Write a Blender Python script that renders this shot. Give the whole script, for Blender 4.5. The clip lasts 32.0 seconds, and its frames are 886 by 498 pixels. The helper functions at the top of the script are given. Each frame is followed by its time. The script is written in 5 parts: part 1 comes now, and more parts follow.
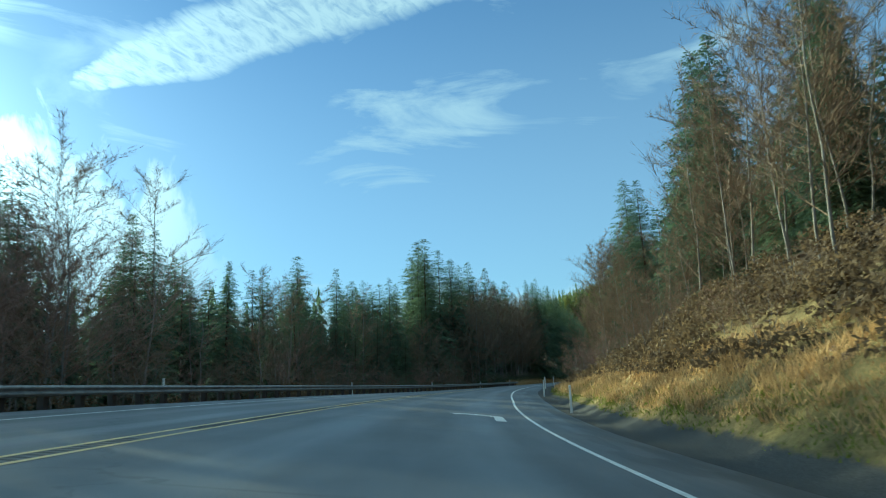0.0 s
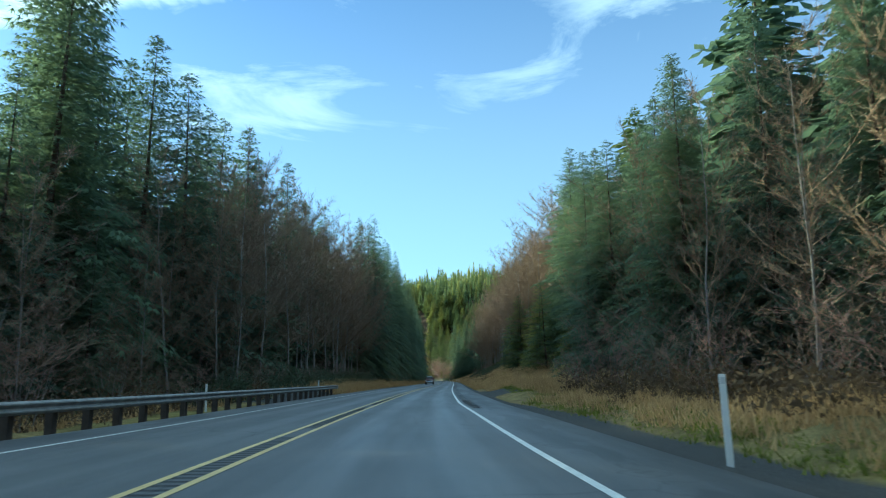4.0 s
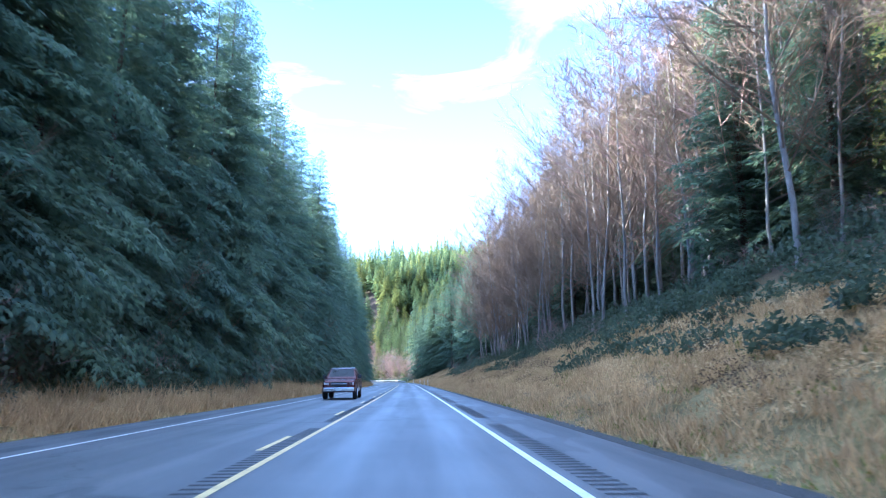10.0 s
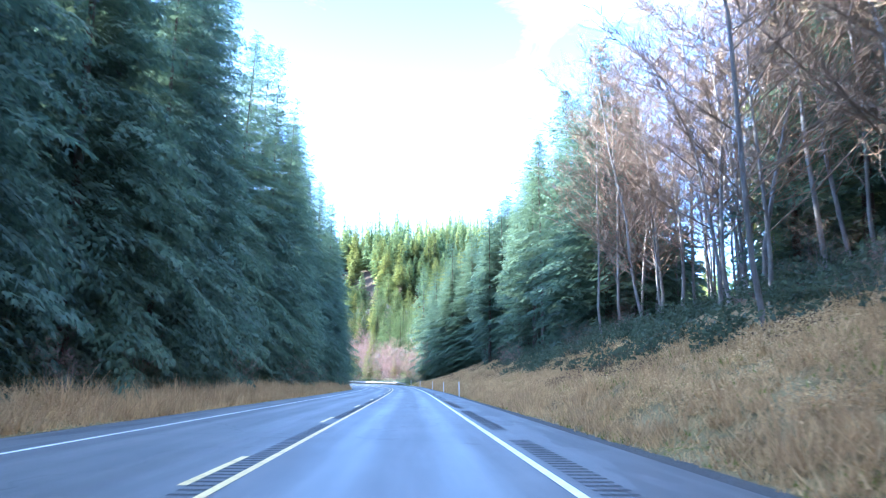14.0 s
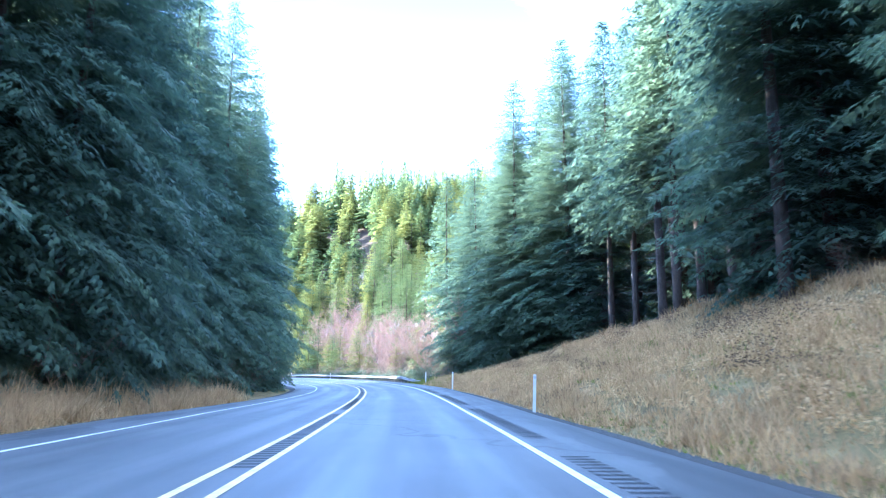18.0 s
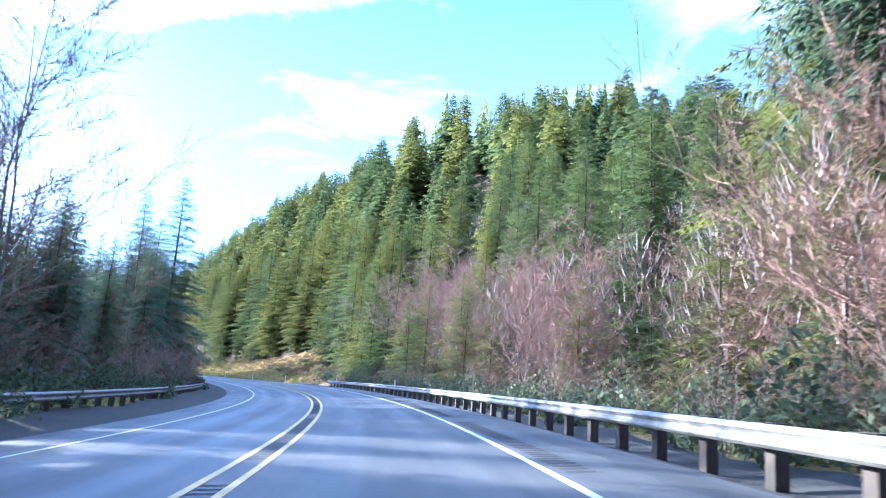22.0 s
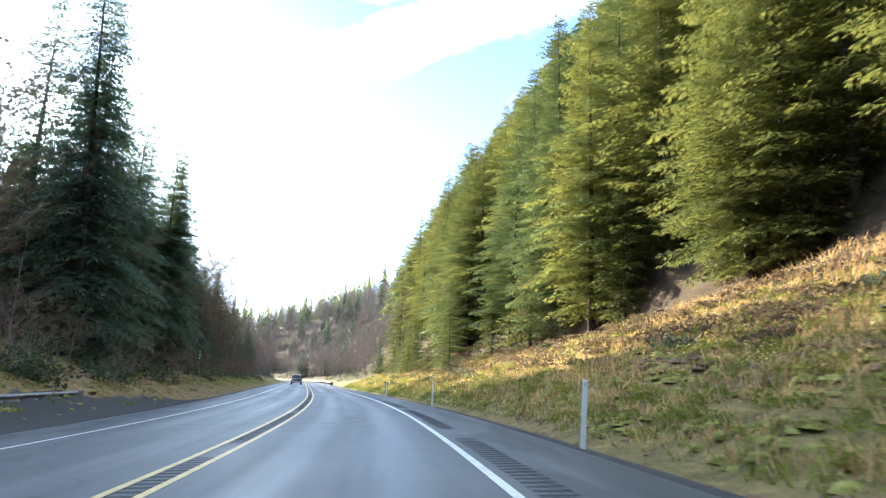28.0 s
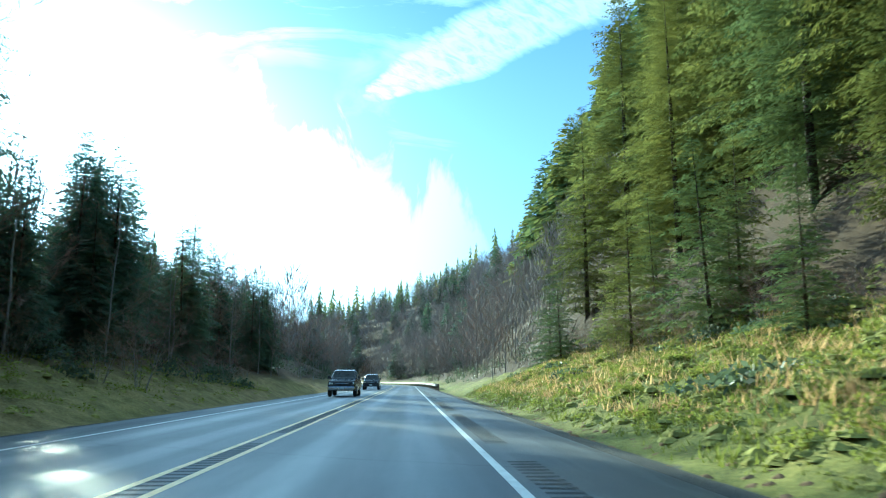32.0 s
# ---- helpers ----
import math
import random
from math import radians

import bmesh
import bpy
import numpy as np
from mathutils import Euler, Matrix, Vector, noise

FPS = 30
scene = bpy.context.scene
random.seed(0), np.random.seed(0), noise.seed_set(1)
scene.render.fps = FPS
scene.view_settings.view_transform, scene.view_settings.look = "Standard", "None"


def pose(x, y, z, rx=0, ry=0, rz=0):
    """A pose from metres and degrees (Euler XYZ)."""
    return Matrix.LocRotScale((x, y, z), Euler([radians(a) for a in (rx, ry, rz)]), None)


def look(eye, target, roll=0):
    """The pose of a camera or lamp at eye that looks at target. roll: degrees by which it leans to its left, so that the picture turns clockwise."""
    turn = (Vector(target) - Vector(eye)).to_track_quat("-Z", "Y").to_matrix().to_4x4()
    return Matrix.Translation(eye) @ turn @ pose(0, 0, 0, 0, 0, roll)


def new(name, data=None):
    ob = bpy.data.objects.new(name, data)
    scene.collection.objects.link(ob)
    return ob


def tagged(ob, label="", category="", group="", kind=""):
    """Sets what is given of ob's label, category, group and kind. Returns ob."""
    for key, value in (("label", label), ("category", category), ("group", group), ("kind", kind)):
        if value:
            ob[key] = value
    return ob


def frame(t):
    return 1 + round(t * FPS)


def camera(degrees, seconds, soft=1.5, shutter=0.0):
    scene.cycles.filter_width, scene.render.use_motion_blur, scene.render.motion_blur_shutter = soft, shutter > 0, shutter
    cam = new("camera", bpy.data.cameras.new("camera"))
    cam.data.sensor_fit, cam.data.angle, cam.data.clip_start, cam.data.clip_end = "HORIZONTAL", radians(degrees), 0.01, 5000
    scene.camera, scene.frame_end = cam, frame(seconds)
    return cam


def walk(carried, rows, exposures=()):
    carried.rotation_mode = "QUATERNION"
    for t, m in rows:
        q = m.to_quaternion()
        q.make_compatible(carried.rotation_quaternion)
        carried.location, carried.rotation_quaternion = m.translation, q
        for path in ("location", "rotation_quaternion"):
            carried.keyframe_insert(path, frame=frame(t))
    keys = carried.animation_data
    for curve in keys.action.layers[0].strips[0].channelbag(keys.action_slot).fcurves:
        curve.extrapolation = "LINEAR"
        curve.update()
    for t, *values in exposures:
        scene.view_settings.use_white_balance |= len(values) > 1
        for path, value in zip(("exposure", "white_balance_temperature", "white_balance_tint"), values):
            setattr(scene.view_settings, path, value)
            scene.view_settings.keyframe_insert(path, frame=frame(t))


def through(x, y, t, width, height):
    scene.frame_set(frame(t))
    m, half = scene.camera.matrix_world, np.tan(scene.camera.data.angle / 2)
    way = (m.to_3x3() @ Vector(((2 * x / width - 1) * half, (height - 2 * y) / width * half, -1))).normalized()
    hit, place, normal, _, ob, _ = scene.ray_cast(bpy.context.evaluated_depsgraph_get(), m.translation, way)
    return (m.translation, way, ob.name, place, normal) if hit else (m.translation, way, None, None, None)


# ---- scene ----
cam = camera(64.0, 32.0, soft=1.1, shutter=0.12)

# ---- the road's line: distance along it, heading (degrees to the left of +y), bank (degrees, right side down) ----
HEADING = [(-140, 42.5), (0, 16.8), (22, 12.6), (44, 8.2), (66, 4.7), (88, 2.8), (110, 1.4), (143, 0.8), (187, 0.1), (242, 0.1), (297, 0.4),
           (352, 0.4), (385, 0.8), (407, 1.5), (429, 3.1), (451, 5.6), (473, 8.9), (495, 13.0), (517, 17.1), (539, 21.2), (561, 25.0),
           (583, 29.3), (605, 32.4), (627, 34.9), (649, 37.9), (671, 39.6), (704, 40.2), (840, 40.2), (1000, 68.0), (1200, 90.0)]
BANK = [(-140, 4.8), (0, 5.0), (22, 5.3), (44, 4.1), (66, 2.2), (80, 1.0), (110, -0.3), (200, 0.3), (352, -0.3), (418, -0.5), (451, -3.3), (506, -4.4), (550, -5.3), (561, -5.3),
        (605, -3.2), (640, -2.4), (704, -0.2), (1200, 0)]
# the lane that ends in the first bend widens the road on its right
WIDER = [(-140, 4.6), (0, 4.3), (22, 3.75), (44, 2.95), (66, 1.55), (77, 1.15), (99, 0.5), (121, 0.0)]
S0, S1, STEP = -140.0, 1200.0, 1.0
_s = np.arange(S0, S1 + 0.5, STEP)
_h = np.radians(np.interp(_s, *zip(*HEADING)))
_h = np.convolve(np.pad(_h, 6, mode="edge"), np.ones(13) / 13, "valid")
_x = np.concatenate([[0], np.cumsum(-np.sin((_h[1:] + _h[:-1]) / 2) * STEP)])
_y = np.concatenate([[0], np.cumsum(np.cos((_h[1:] + _h[:-1]) / 2) * STEP)])
_x, _y = _x - np.interp(0, _s, _x), _y - np.interp(0, _s, _y)


def bank_at(s):
    return np.tan(np.radians(np.interp(s, *zip(*BANK))))


def true_u(s, u):
    return u + np.interp(s, *zip(*WIDER)) * np.clip((np.asarray(u, float) - 0.4) / 3.3, 0, 1)


def line(s, u):
    """Plan position u metres to the right of the road's centre line at s, past the widening."""
    return plan(s, true_u(s, u))


def plan(s, u):
    h = np.interp(s, _s, _h)
    return np.interp(s, _s, _x) + u * np.cos(h), np.interp(s, _s, _y) + u * np.sin(h)


def heading(s):
    return float(np.interp(s, _s, _h))


# ---- the camera: seconds, yaw, pitch, lean ----
EYE, SPEED = 1.10, 22.0
# how far to the right of the centre line it drives
LANES = [(0, 5.38), (0.5, 5.02), (1, 4.74), (1.5, 4.43), (2, 4.05), (2.5, 3.57), (3, 3.21), (3.5, 2.95), (4.5, 2.5), (5.5, 2.2), (6, 2.19), (8, 2.12), (9, 2.16), (10, 2.27), (11.2, 2.24), (13, 2.23), (14.5, 2.2), (16.5, 2.1), (17.2, 2.12),
         (18, 2.06), (19, 1.6), (20.5, 1.41), (22, 1.8), (23, 2.15), (24, 2.1), (25, 1.68), (25.6, 1.5), (26.4, 1.68), (27.5, 2.27), (28.2, 2.68), (29, 2.78), (32, 2.76)]
TURNS = [
    (0.0, 15.96, 10.89, 2.65), (0.5, 13.74, 10.87, 2.87), (1.0, 11.51, 10.72, 3.20), (1.5, 9.48, 10.73, 3.19), (2.0, 7.45, 10.60, 3.00),
    (2.5, 5.52, 10.58, 2.37), (3.0, 3.69, 10.59, 1.61), (3.5, 2.25, 10.48, 1.08), (4.0, 1.09, 10.46, 0.58), (4.5, 0.20, 10.48, 0.13),
    (5.0, -0.48, 10.57, -0.18), (5.5, -1.04, 10.73, -0.31), (6.0, -1.49, 10.95, -0.23), (6.5, -1.73, 10.95, 0.01), (7.0, -2.18, 10.95, 0.08),
    (7.5, -2.22, 10.75, 0.28), (8.0, -2.54, 10.75, 0.44), (8.5, -2.60, 10.55, 0.46), (9.0, -2.64, 10.45, 0.58), (9.5, -2.59, 10.45, 0.78),
    (10.0, -2.46, 10.45, 0.76), (10.5, -2.57, 10.55, 0.78), (11.0, -2.46, 10.45, 0.66), (11.5, -2.36, 10.35, 0.64), (12.0, -2.37, 10.75, 0.24),
    (12.5, -2.26, 10.45, 0.22), (13.0, -2.16, 10.75, 0.00), (13.5, -2.26, 10.65, -0.28), (14.0, -2.16, 10.65, -0.50), (14.5, -2.14, 10.63, -0.71),
    (15.0, -2.12, 10.63, -0.72), (15.5, -2.08, 10.62, -0.53), (16.0, -2.03, 10.59, -0.35), (16.5, -1.92, 10.50, -0.32), (17.0, -1.81, 10.35, -0.36),
    (17.5, -1.66, 10.29, -0.43), (18.0, -1.33, 10.18, -0.57), (18.5, -0.88, 10.24, -0.89), (19.0, -0.10, 10.51, -1.52), (19.5, 0.75, 10.70, -2.12),
    (20.0, 1.66, 10.74, -2.78), (20.5, 2.74, 10.94, -3.21), (21.0, 4.13, 11.02, -3.64), (21.5, 5.65, 11.07, -3.84), (22.0, 7.40, 11.09, -3.98),
    (22.5, 9.46, 11.09, -4.04), (23.0, 11.56, 10.95, -4.12), (23.5, 14.03, 10.82, -4.20), (24.0, 16.50, 10.79, -4.37), (24.5, 18.86, 10.94, -4.67),
    (25.0, 20.85, 10.95, -4.79), (25.5, 22.41, 11.19, -4.79), (26.0, 23.76, 11.29, -4.41), (26.5, 24.97, 11.22, -4.08), (27.0, 26.18, 11.07, -3.50),
    (27.5, 27.51, 10.89, -2.83), (28.0, 29.19, 10.78, -2.20), (28.5, 31.21, 10.72, -1.94), (29.0, 33.14, 10.71, -1.67), (29.5, 34.84, 10.56, -1.22),
    (30.0, 36.04, 10.61, -0.90), (30.5, 36.78, 10.51, -0.58), (31.0, 37.16, 10.54, -0.38), (31.5, 37.35, 10.48, -0.08), (32.0, 37.51, 10.54, -0.01),
]


def eye_at(t):
    s = SPEED * t
    w = np.arange(-0.4, 0.41, 0.2)
    lane = float(np.interp(t + w, *zip(*LANES)).mean())
    x, y = plan(s, lane)
    return float(x), float(y), float(EYE - bank_at(s) * lane)


walk(cam, [(t, pose(*eye_at(t), 90 + pitch, lean, yaw)) for t, yaw, pitch, lean in TURNS],
     exposures=[(0, 1.35, 4550, -27), (3.5, 1.9, 4600, -26), (5.5, 2.55, 4400, 10), (8, 3.55, 4000, 13), (10, 3.85, 3980, 9), (13, 4.15, 4000, 8), (16, 4.45, 3950, 10), (18, 4.55, 3960, 10), (19, 4.55, 3960, 10), (20.5, 4.25, 3980, 11),
                (22, 3.25, 4050, 13), (23.5, 3.0, 4350, 8), (25, 3.0, 4700, 8), (28, 3.0, 5100, 3), (30, 2.7, 4550, -7), (32, 2.1, 4100, -22)])

# ---- sky and sun ----
SUN_AZ, SUN_EL = 68.0, 15.2      # degrees to the left of +y, and up
to_sun = Vector((-math.sin(radians(SUN_AZ)) * math.cos(radians(SUN_EL)), math.cos(radians(SUN_AZ)) * math.cos(radians(SUN_EL)), math.sin(radians(SUN_EL))))


class Nodes:
    """Short hand for node trees."""

    def __init__(self, tree):
        self.tree = tree
        tree.nodes.clear()

    def add(self, kind, inputs=()):
        n = self.tree.nodes.new(kind)
        for name, v in dict(inputs).items():
            self.put(n, name, v)
        return n

    def put(self, n, name, v):
        if isinstance(v, bpy.types.NodeSocket):
            self.tree.links.new(v, n.inputs[name])
        else:
            n.inputs[name].default_value = v

    def math(self, op, a, b=0.0, c=0.0, clamp=False):
        n = self.add("ShaderNodeMath")
        n.operation, n.use_clamp = op, clamp
        for k, v in enumerate((a, b, c)):
            self.put(n, k, v)
        return n.outputs[0]

    def vmath(self, op, a, b=(0, 0, 0)):
        n = self.add("ShaderNodeVectorMath")
        n.operation = op
        self.put(n, 0, a)
        self.put(n, 1, b)
        return n

    def ramp(self, fac, *stops):
        n = self.add("ShaderNodeValToRGB")
        els = n.color_ramp.elements
        while len(els) < len(stops):
            els.new(0.5)
        for e, (p, c) in zip(els, stops):
            e.position = p
            e.color = (*c, 1) if len(c) == 3 else c
        self.put(n, 0, fac)
        return n.outputs[0]

    def step(self, v, lo, hi, to_lo=0.0, to_hi=1.0):
        n = self.add("ShaderNodeMapRange")
        n.interpolation_type = "SMOOTHSTEP"
        for k, x in enumerate((v, lo, hi, to_lo, to_hi)):
            self.put(n, k, x)
        return n.outputs[0]

    def noise(self, vec, scale, detail=4.0, rough=0.55, distortion=0.0):
        n = self.add("ShaderNodeTexNoise", {"Scale": scale, "Detail": detail, "Roughness": rough, "Distortion": distortion})
        if vec is not None:
            self.put(n, "Vector", vec)
        return n.outputs[0]

    def mix(self, fac, a, b, how="MIX"):
        n = self.add("ShaderNodeMix")
        n.data_type, n.blend_type = "RGBA", how
        self.put(n, 0, fac)
        self.put(n, 6, a)
        self.put(n, 7, b)
        return n.outputs[2]


def make_sky():
    w = bpy.data.worlds.new("sky")
    scene.world = w
    w.use_nodes = True
    k = Nodes(w.node_tree)
    sky = k.add("ShaderNodeTexSky")
    sky.sky_type, sky.sun_disc, sky.sun_elevation, sky.sun_rotation = "NISHITA", False, radians(SUN_EL), radians(-SUN_AZ)
    sky.altitude, sky.air_density, sky.dust_density, sky.ozone_density = 200, 1.0, 0.35, 1.6
    way = k.add("ShaderNodeTexCoord").outputs["Generated"]
    xyz = k.add("ShaderNodeSeparateXYZ")
    k.put(xyz, 0, way)
    up = k.math("MAXIMUM", xyz.outputs[2], 0.03)
    qx, qy = k.math("DIVIDE", xyz.outputs[0], up), k.math("DIVIDE", xyz.outputs[1], up)
    q = k.add("ShaderNodeCombineXYZ")
    k.put(q, 0, qx)
    k.put(q, 1, qy)
    q = q.outputs[0]
    # high streaks, combed one way
    comb = k.add("ShaderNodeMapping", {"Rotation": (0, 0, radians(40)), "Scale": (0.7, 1.3, 1)})
    k.put(comb, 0, q)
    wisp = k.add("ShaderNodeMapping", {"Rotation": (0, radians(-24), radians(20)), "Scale": (2.2, 2.2, 8.0)})
    k.put(wisp, 0, way)
    streaks = k.noise(wisp.outputs[0], 1.3, 8, 0.62, 1.1)
    patches = k.noise(way, 2.3, 4, 0.55)
    cirrus = k.math("MULTIPLY", k.step(streaks, 0.40, 0.72), k.step(patches, 0.33, 0.60))
    # an unseen cloud sheet overhead, added to brighten the shade below
    sheet = k.math("MULTIPLY", k.step(xyz.outputs[2], 0.555, 0.70), k.step(k.noise(q, 2.2, 6, 0.65), 0.28, 0.60, 0.8, 1.0))
    cirrus = k.math("MAXIMUM", cirrus, sheet)
    # the long rippled cloud
    edge = k.math("MULTIPLY", k.math("SUBTRACT", k.noise(q, 3.0, 5, 0.6), 0.5), 0.16)
    across = k.math("ABSOLUTE", k.math("ADD", k.math("SUBTRACT", k.math("ADD", qy, k.math("MULTIPLY", k.math("ADD", qx, 1.4), 0.2)), 1.70), edge))
    along = k.math("ADD", qx, edge)
    tip = k.step(along, -1.75, -1.2, 0.05, 0.19)
    body = k.math("SUBTRACT", 1.0, k.step(k.math("DIVIDE", across, tip), 0.55, 1.15))
    body = k.math("MULTIPLY", body, k.step(along, -1.78, -1.6))
    body = k.math("MULTIPLY", body, k.step(along, 0.6, 0.1))
    comb2 = k.add("ShaderNodeMapping", {"Rotation": (0, 0, radians(-35)), "Scale": (26.0, 9.0, 1)})
    k.put(comb2, 0, q)
    ripple = k.noise(comb2.outputs[0], 1.0, 5, 0.6, 0.8)
    body = k.math("MULTIPLY", body, k.step(ripple, 0.25, 0.62, 0.45, 1.0))
    # low cloud towards the horizon
    low = k.noise(way, 4.2, 7, 0.62, 0.5)
    height = k.math("ADD", xyz.outputs[2], k.math("MULTIPLY", k.math("SUBTRACT", low, 0.5), 0.30))
    bank = k.step(height, 0.16, 0.085)
    # thin veil that thickens round the sun
    near = k.math("MAXIMUM", k.vmath("DOT_PRODUCT", way, tuple(to_sun)).outputs["Value"], 0.0)
    spikes = k.add("ShaderNodeMapping", {"Rotation": (0, 0, radians(-40)), "Scale": (7.0, 7.0, 1.6)})
    k.put(spikes, 0, way)
    ragged = k.math("MULTIPLY", k.math("SUBTRACT", k.noise(spikes.outputs[0], 1.6, 6, 0.6, 0.6), 0.5), 0.34)
    top = k.math("ADD", k.math("SUBTRACT", xyz.outputs[2], k.math("MULTIPLY", k.math("SUBTRACT", near, 0.9), 0.9)), ragged)
    veil = k.math("MULTIPLY", k.step(near, 0.76, 0.88), k.step(top, 0.33, 0.26))
    # milky air low in the sky
    milk = k.step(xyz.outputs[2], 0.70, 0.12, 0.06, 0.40)
    cover = k.math("MAXIMUM", k.math("MULTIPLY", cirrus, 0.75), k.math("MULTIPLY", body, 0.9))
    cover = k.math("MAXIMUM", cover, k.math("MULTIPLY", bank, 0.85))
    cover = k.math("MAXIMUM", cover, k.math("MULTIPLY", veil, 0.9), clamp=True)
    cover = k.math("MAXIMUM", cover, milk)
    glow = k.math("ADD", k.math("MULTIPLY", k.math("POWER", near, 14.0), 9.0), k.math("ADD", 3.3, k.math("MULTIPLY", k.math("POWER", near, 60.0), 40.0)))
    white = k.add("ShaderNodeCombineColor")
    for n, f in enumerate((1.0, 0.985, 0.96)):
        k.put(white, n, k.math("MULTIPLY", glow, f))
    tint = k.mix(1.0, sky.outputs[0], (0.40, 0.445, 0.56, 1), "MULTIPLY")
    colour = k.mix(cover, tint, white.outputs[0])
    bg = k.add("ShaderNodeBackground", {"Color": colour, "Strength": 0.09})
    out = k.add("ShaderNodeOutputWorld")
    k.put(out, 0, bg.outputs[0])


make_sky()
sun_data = bpy.data.lights.new("sun", "SUN")
sun_data.energy, sun_data.angle, sun_data.color = 4.0, radians(0.6), (1.0, 0.74, 0.43)
sun = new("sun", sun_data)
sun.matrix_world = look((0, 0, 0), -to_sun)

# ---- materials ----


def material(name, build):
    m = bpy.data.materials.new(name)
    m.use_nodes = True
    k = Nodes(m.node_tree)
    out = k.add("ShaderNodeOutputMaterial")
    b = k.add("ShaderNodeBsdfPrincipled")
    k.put(out, 0, b.outputs[0])
    build(k, b, k.add("ShaderNodeTexCoord").outputs["Object"])
    return m


def relief(k, b, height, strength=0.4, distance=0.02):
    k.put(b, "Normal", k.add("ShaderNodeBump", {"Height": height, "Strength": strength, "Distance": distance}).outputs[0])


def plain(name, colour, rough=0.6, metal=0.0, vary=0.25, scale=6.0, bump=0.15, specular=0.5):
    def build(k, b, at):
        big, fine = k.noise(at, scale, 4), k.noise(at, scale * 14, 3)
        v = k.math("ADD", k.math("MULTIPLY", big, 0.65), k.math("MULTIPLY", fine, 0.35))
        lo, hi = [c * (1 - vary) for c in colour], [min(1, c * (1 + vary)) for c in colour]
        k.put(b, "Base Color", k.ramp(v, (0.3, lo), (0.7, hi)))
        k.put(b, "Roughness", k.step(fine, 0.2, 0.8, rough - 0.08, min(1, rough + 0.1)))
        b.inputs["Metallic"].default_value = metal
        b.inputs["Specular IOR Level"].default_value = specular
        relief(k, b, fine, bump, 0.01)
    return material(name, build)


def leafy(name, dark, light, tip=None, rough=0.6, spread=0.5, through=0.5):
    """Foliage: varies from plant to plant, from spray to spray and along the surface."""
    def build(k, b, at):
        one = k.add("ShaderNodeObjectInfo").outputs["Random"]
        isle = k.add("ShaderNodeNewGeometry").outputs["Random Per Island"]
        fine = k.math("ADD", k.math("MULTIPLY", k.noise(at, 1.5, 3, 0.6), 0.7), k.math("MULTIPLY", k.noise(at, 0.13, 2), 0.3))
        v = k.math("ADD", k.math("ADD", k.math("MULTIPLY", one, 0.35), 0.06), k.math("ADD", k.math("MULTIPLY", isle, spread * 0.6), k.math("MULTIPLY", k.math("SUBTRACT", fine, 0.5), 1.5)))
        stops = [(0.05, dark), (0.75, light)] + ([(1.0, tip)] if tip else [])
        c = k.ramp(v, *stops)
        k.put(b, "Base Color", c)
        b.inputs["Roughness"].default_value = rough
        b.inputs["Specular IOR Level"].default_value = 0.25
        if through:
            t = k.add("ShaderNodeBsdfTranslucent")
            k.put(t, 0, c)
            both = k.add("ShaderNodeMixShader")
            k.put(both, 0, through)
            k.put(both, 1, b.outputs[0])
            k.put(both, 2, t.outputs[0])
            k.put([n for n in k.tree.nodes if n.type == "OUTPUT_MATERIAL"][0], 0, both.outputs[0])
    return material(name, build)


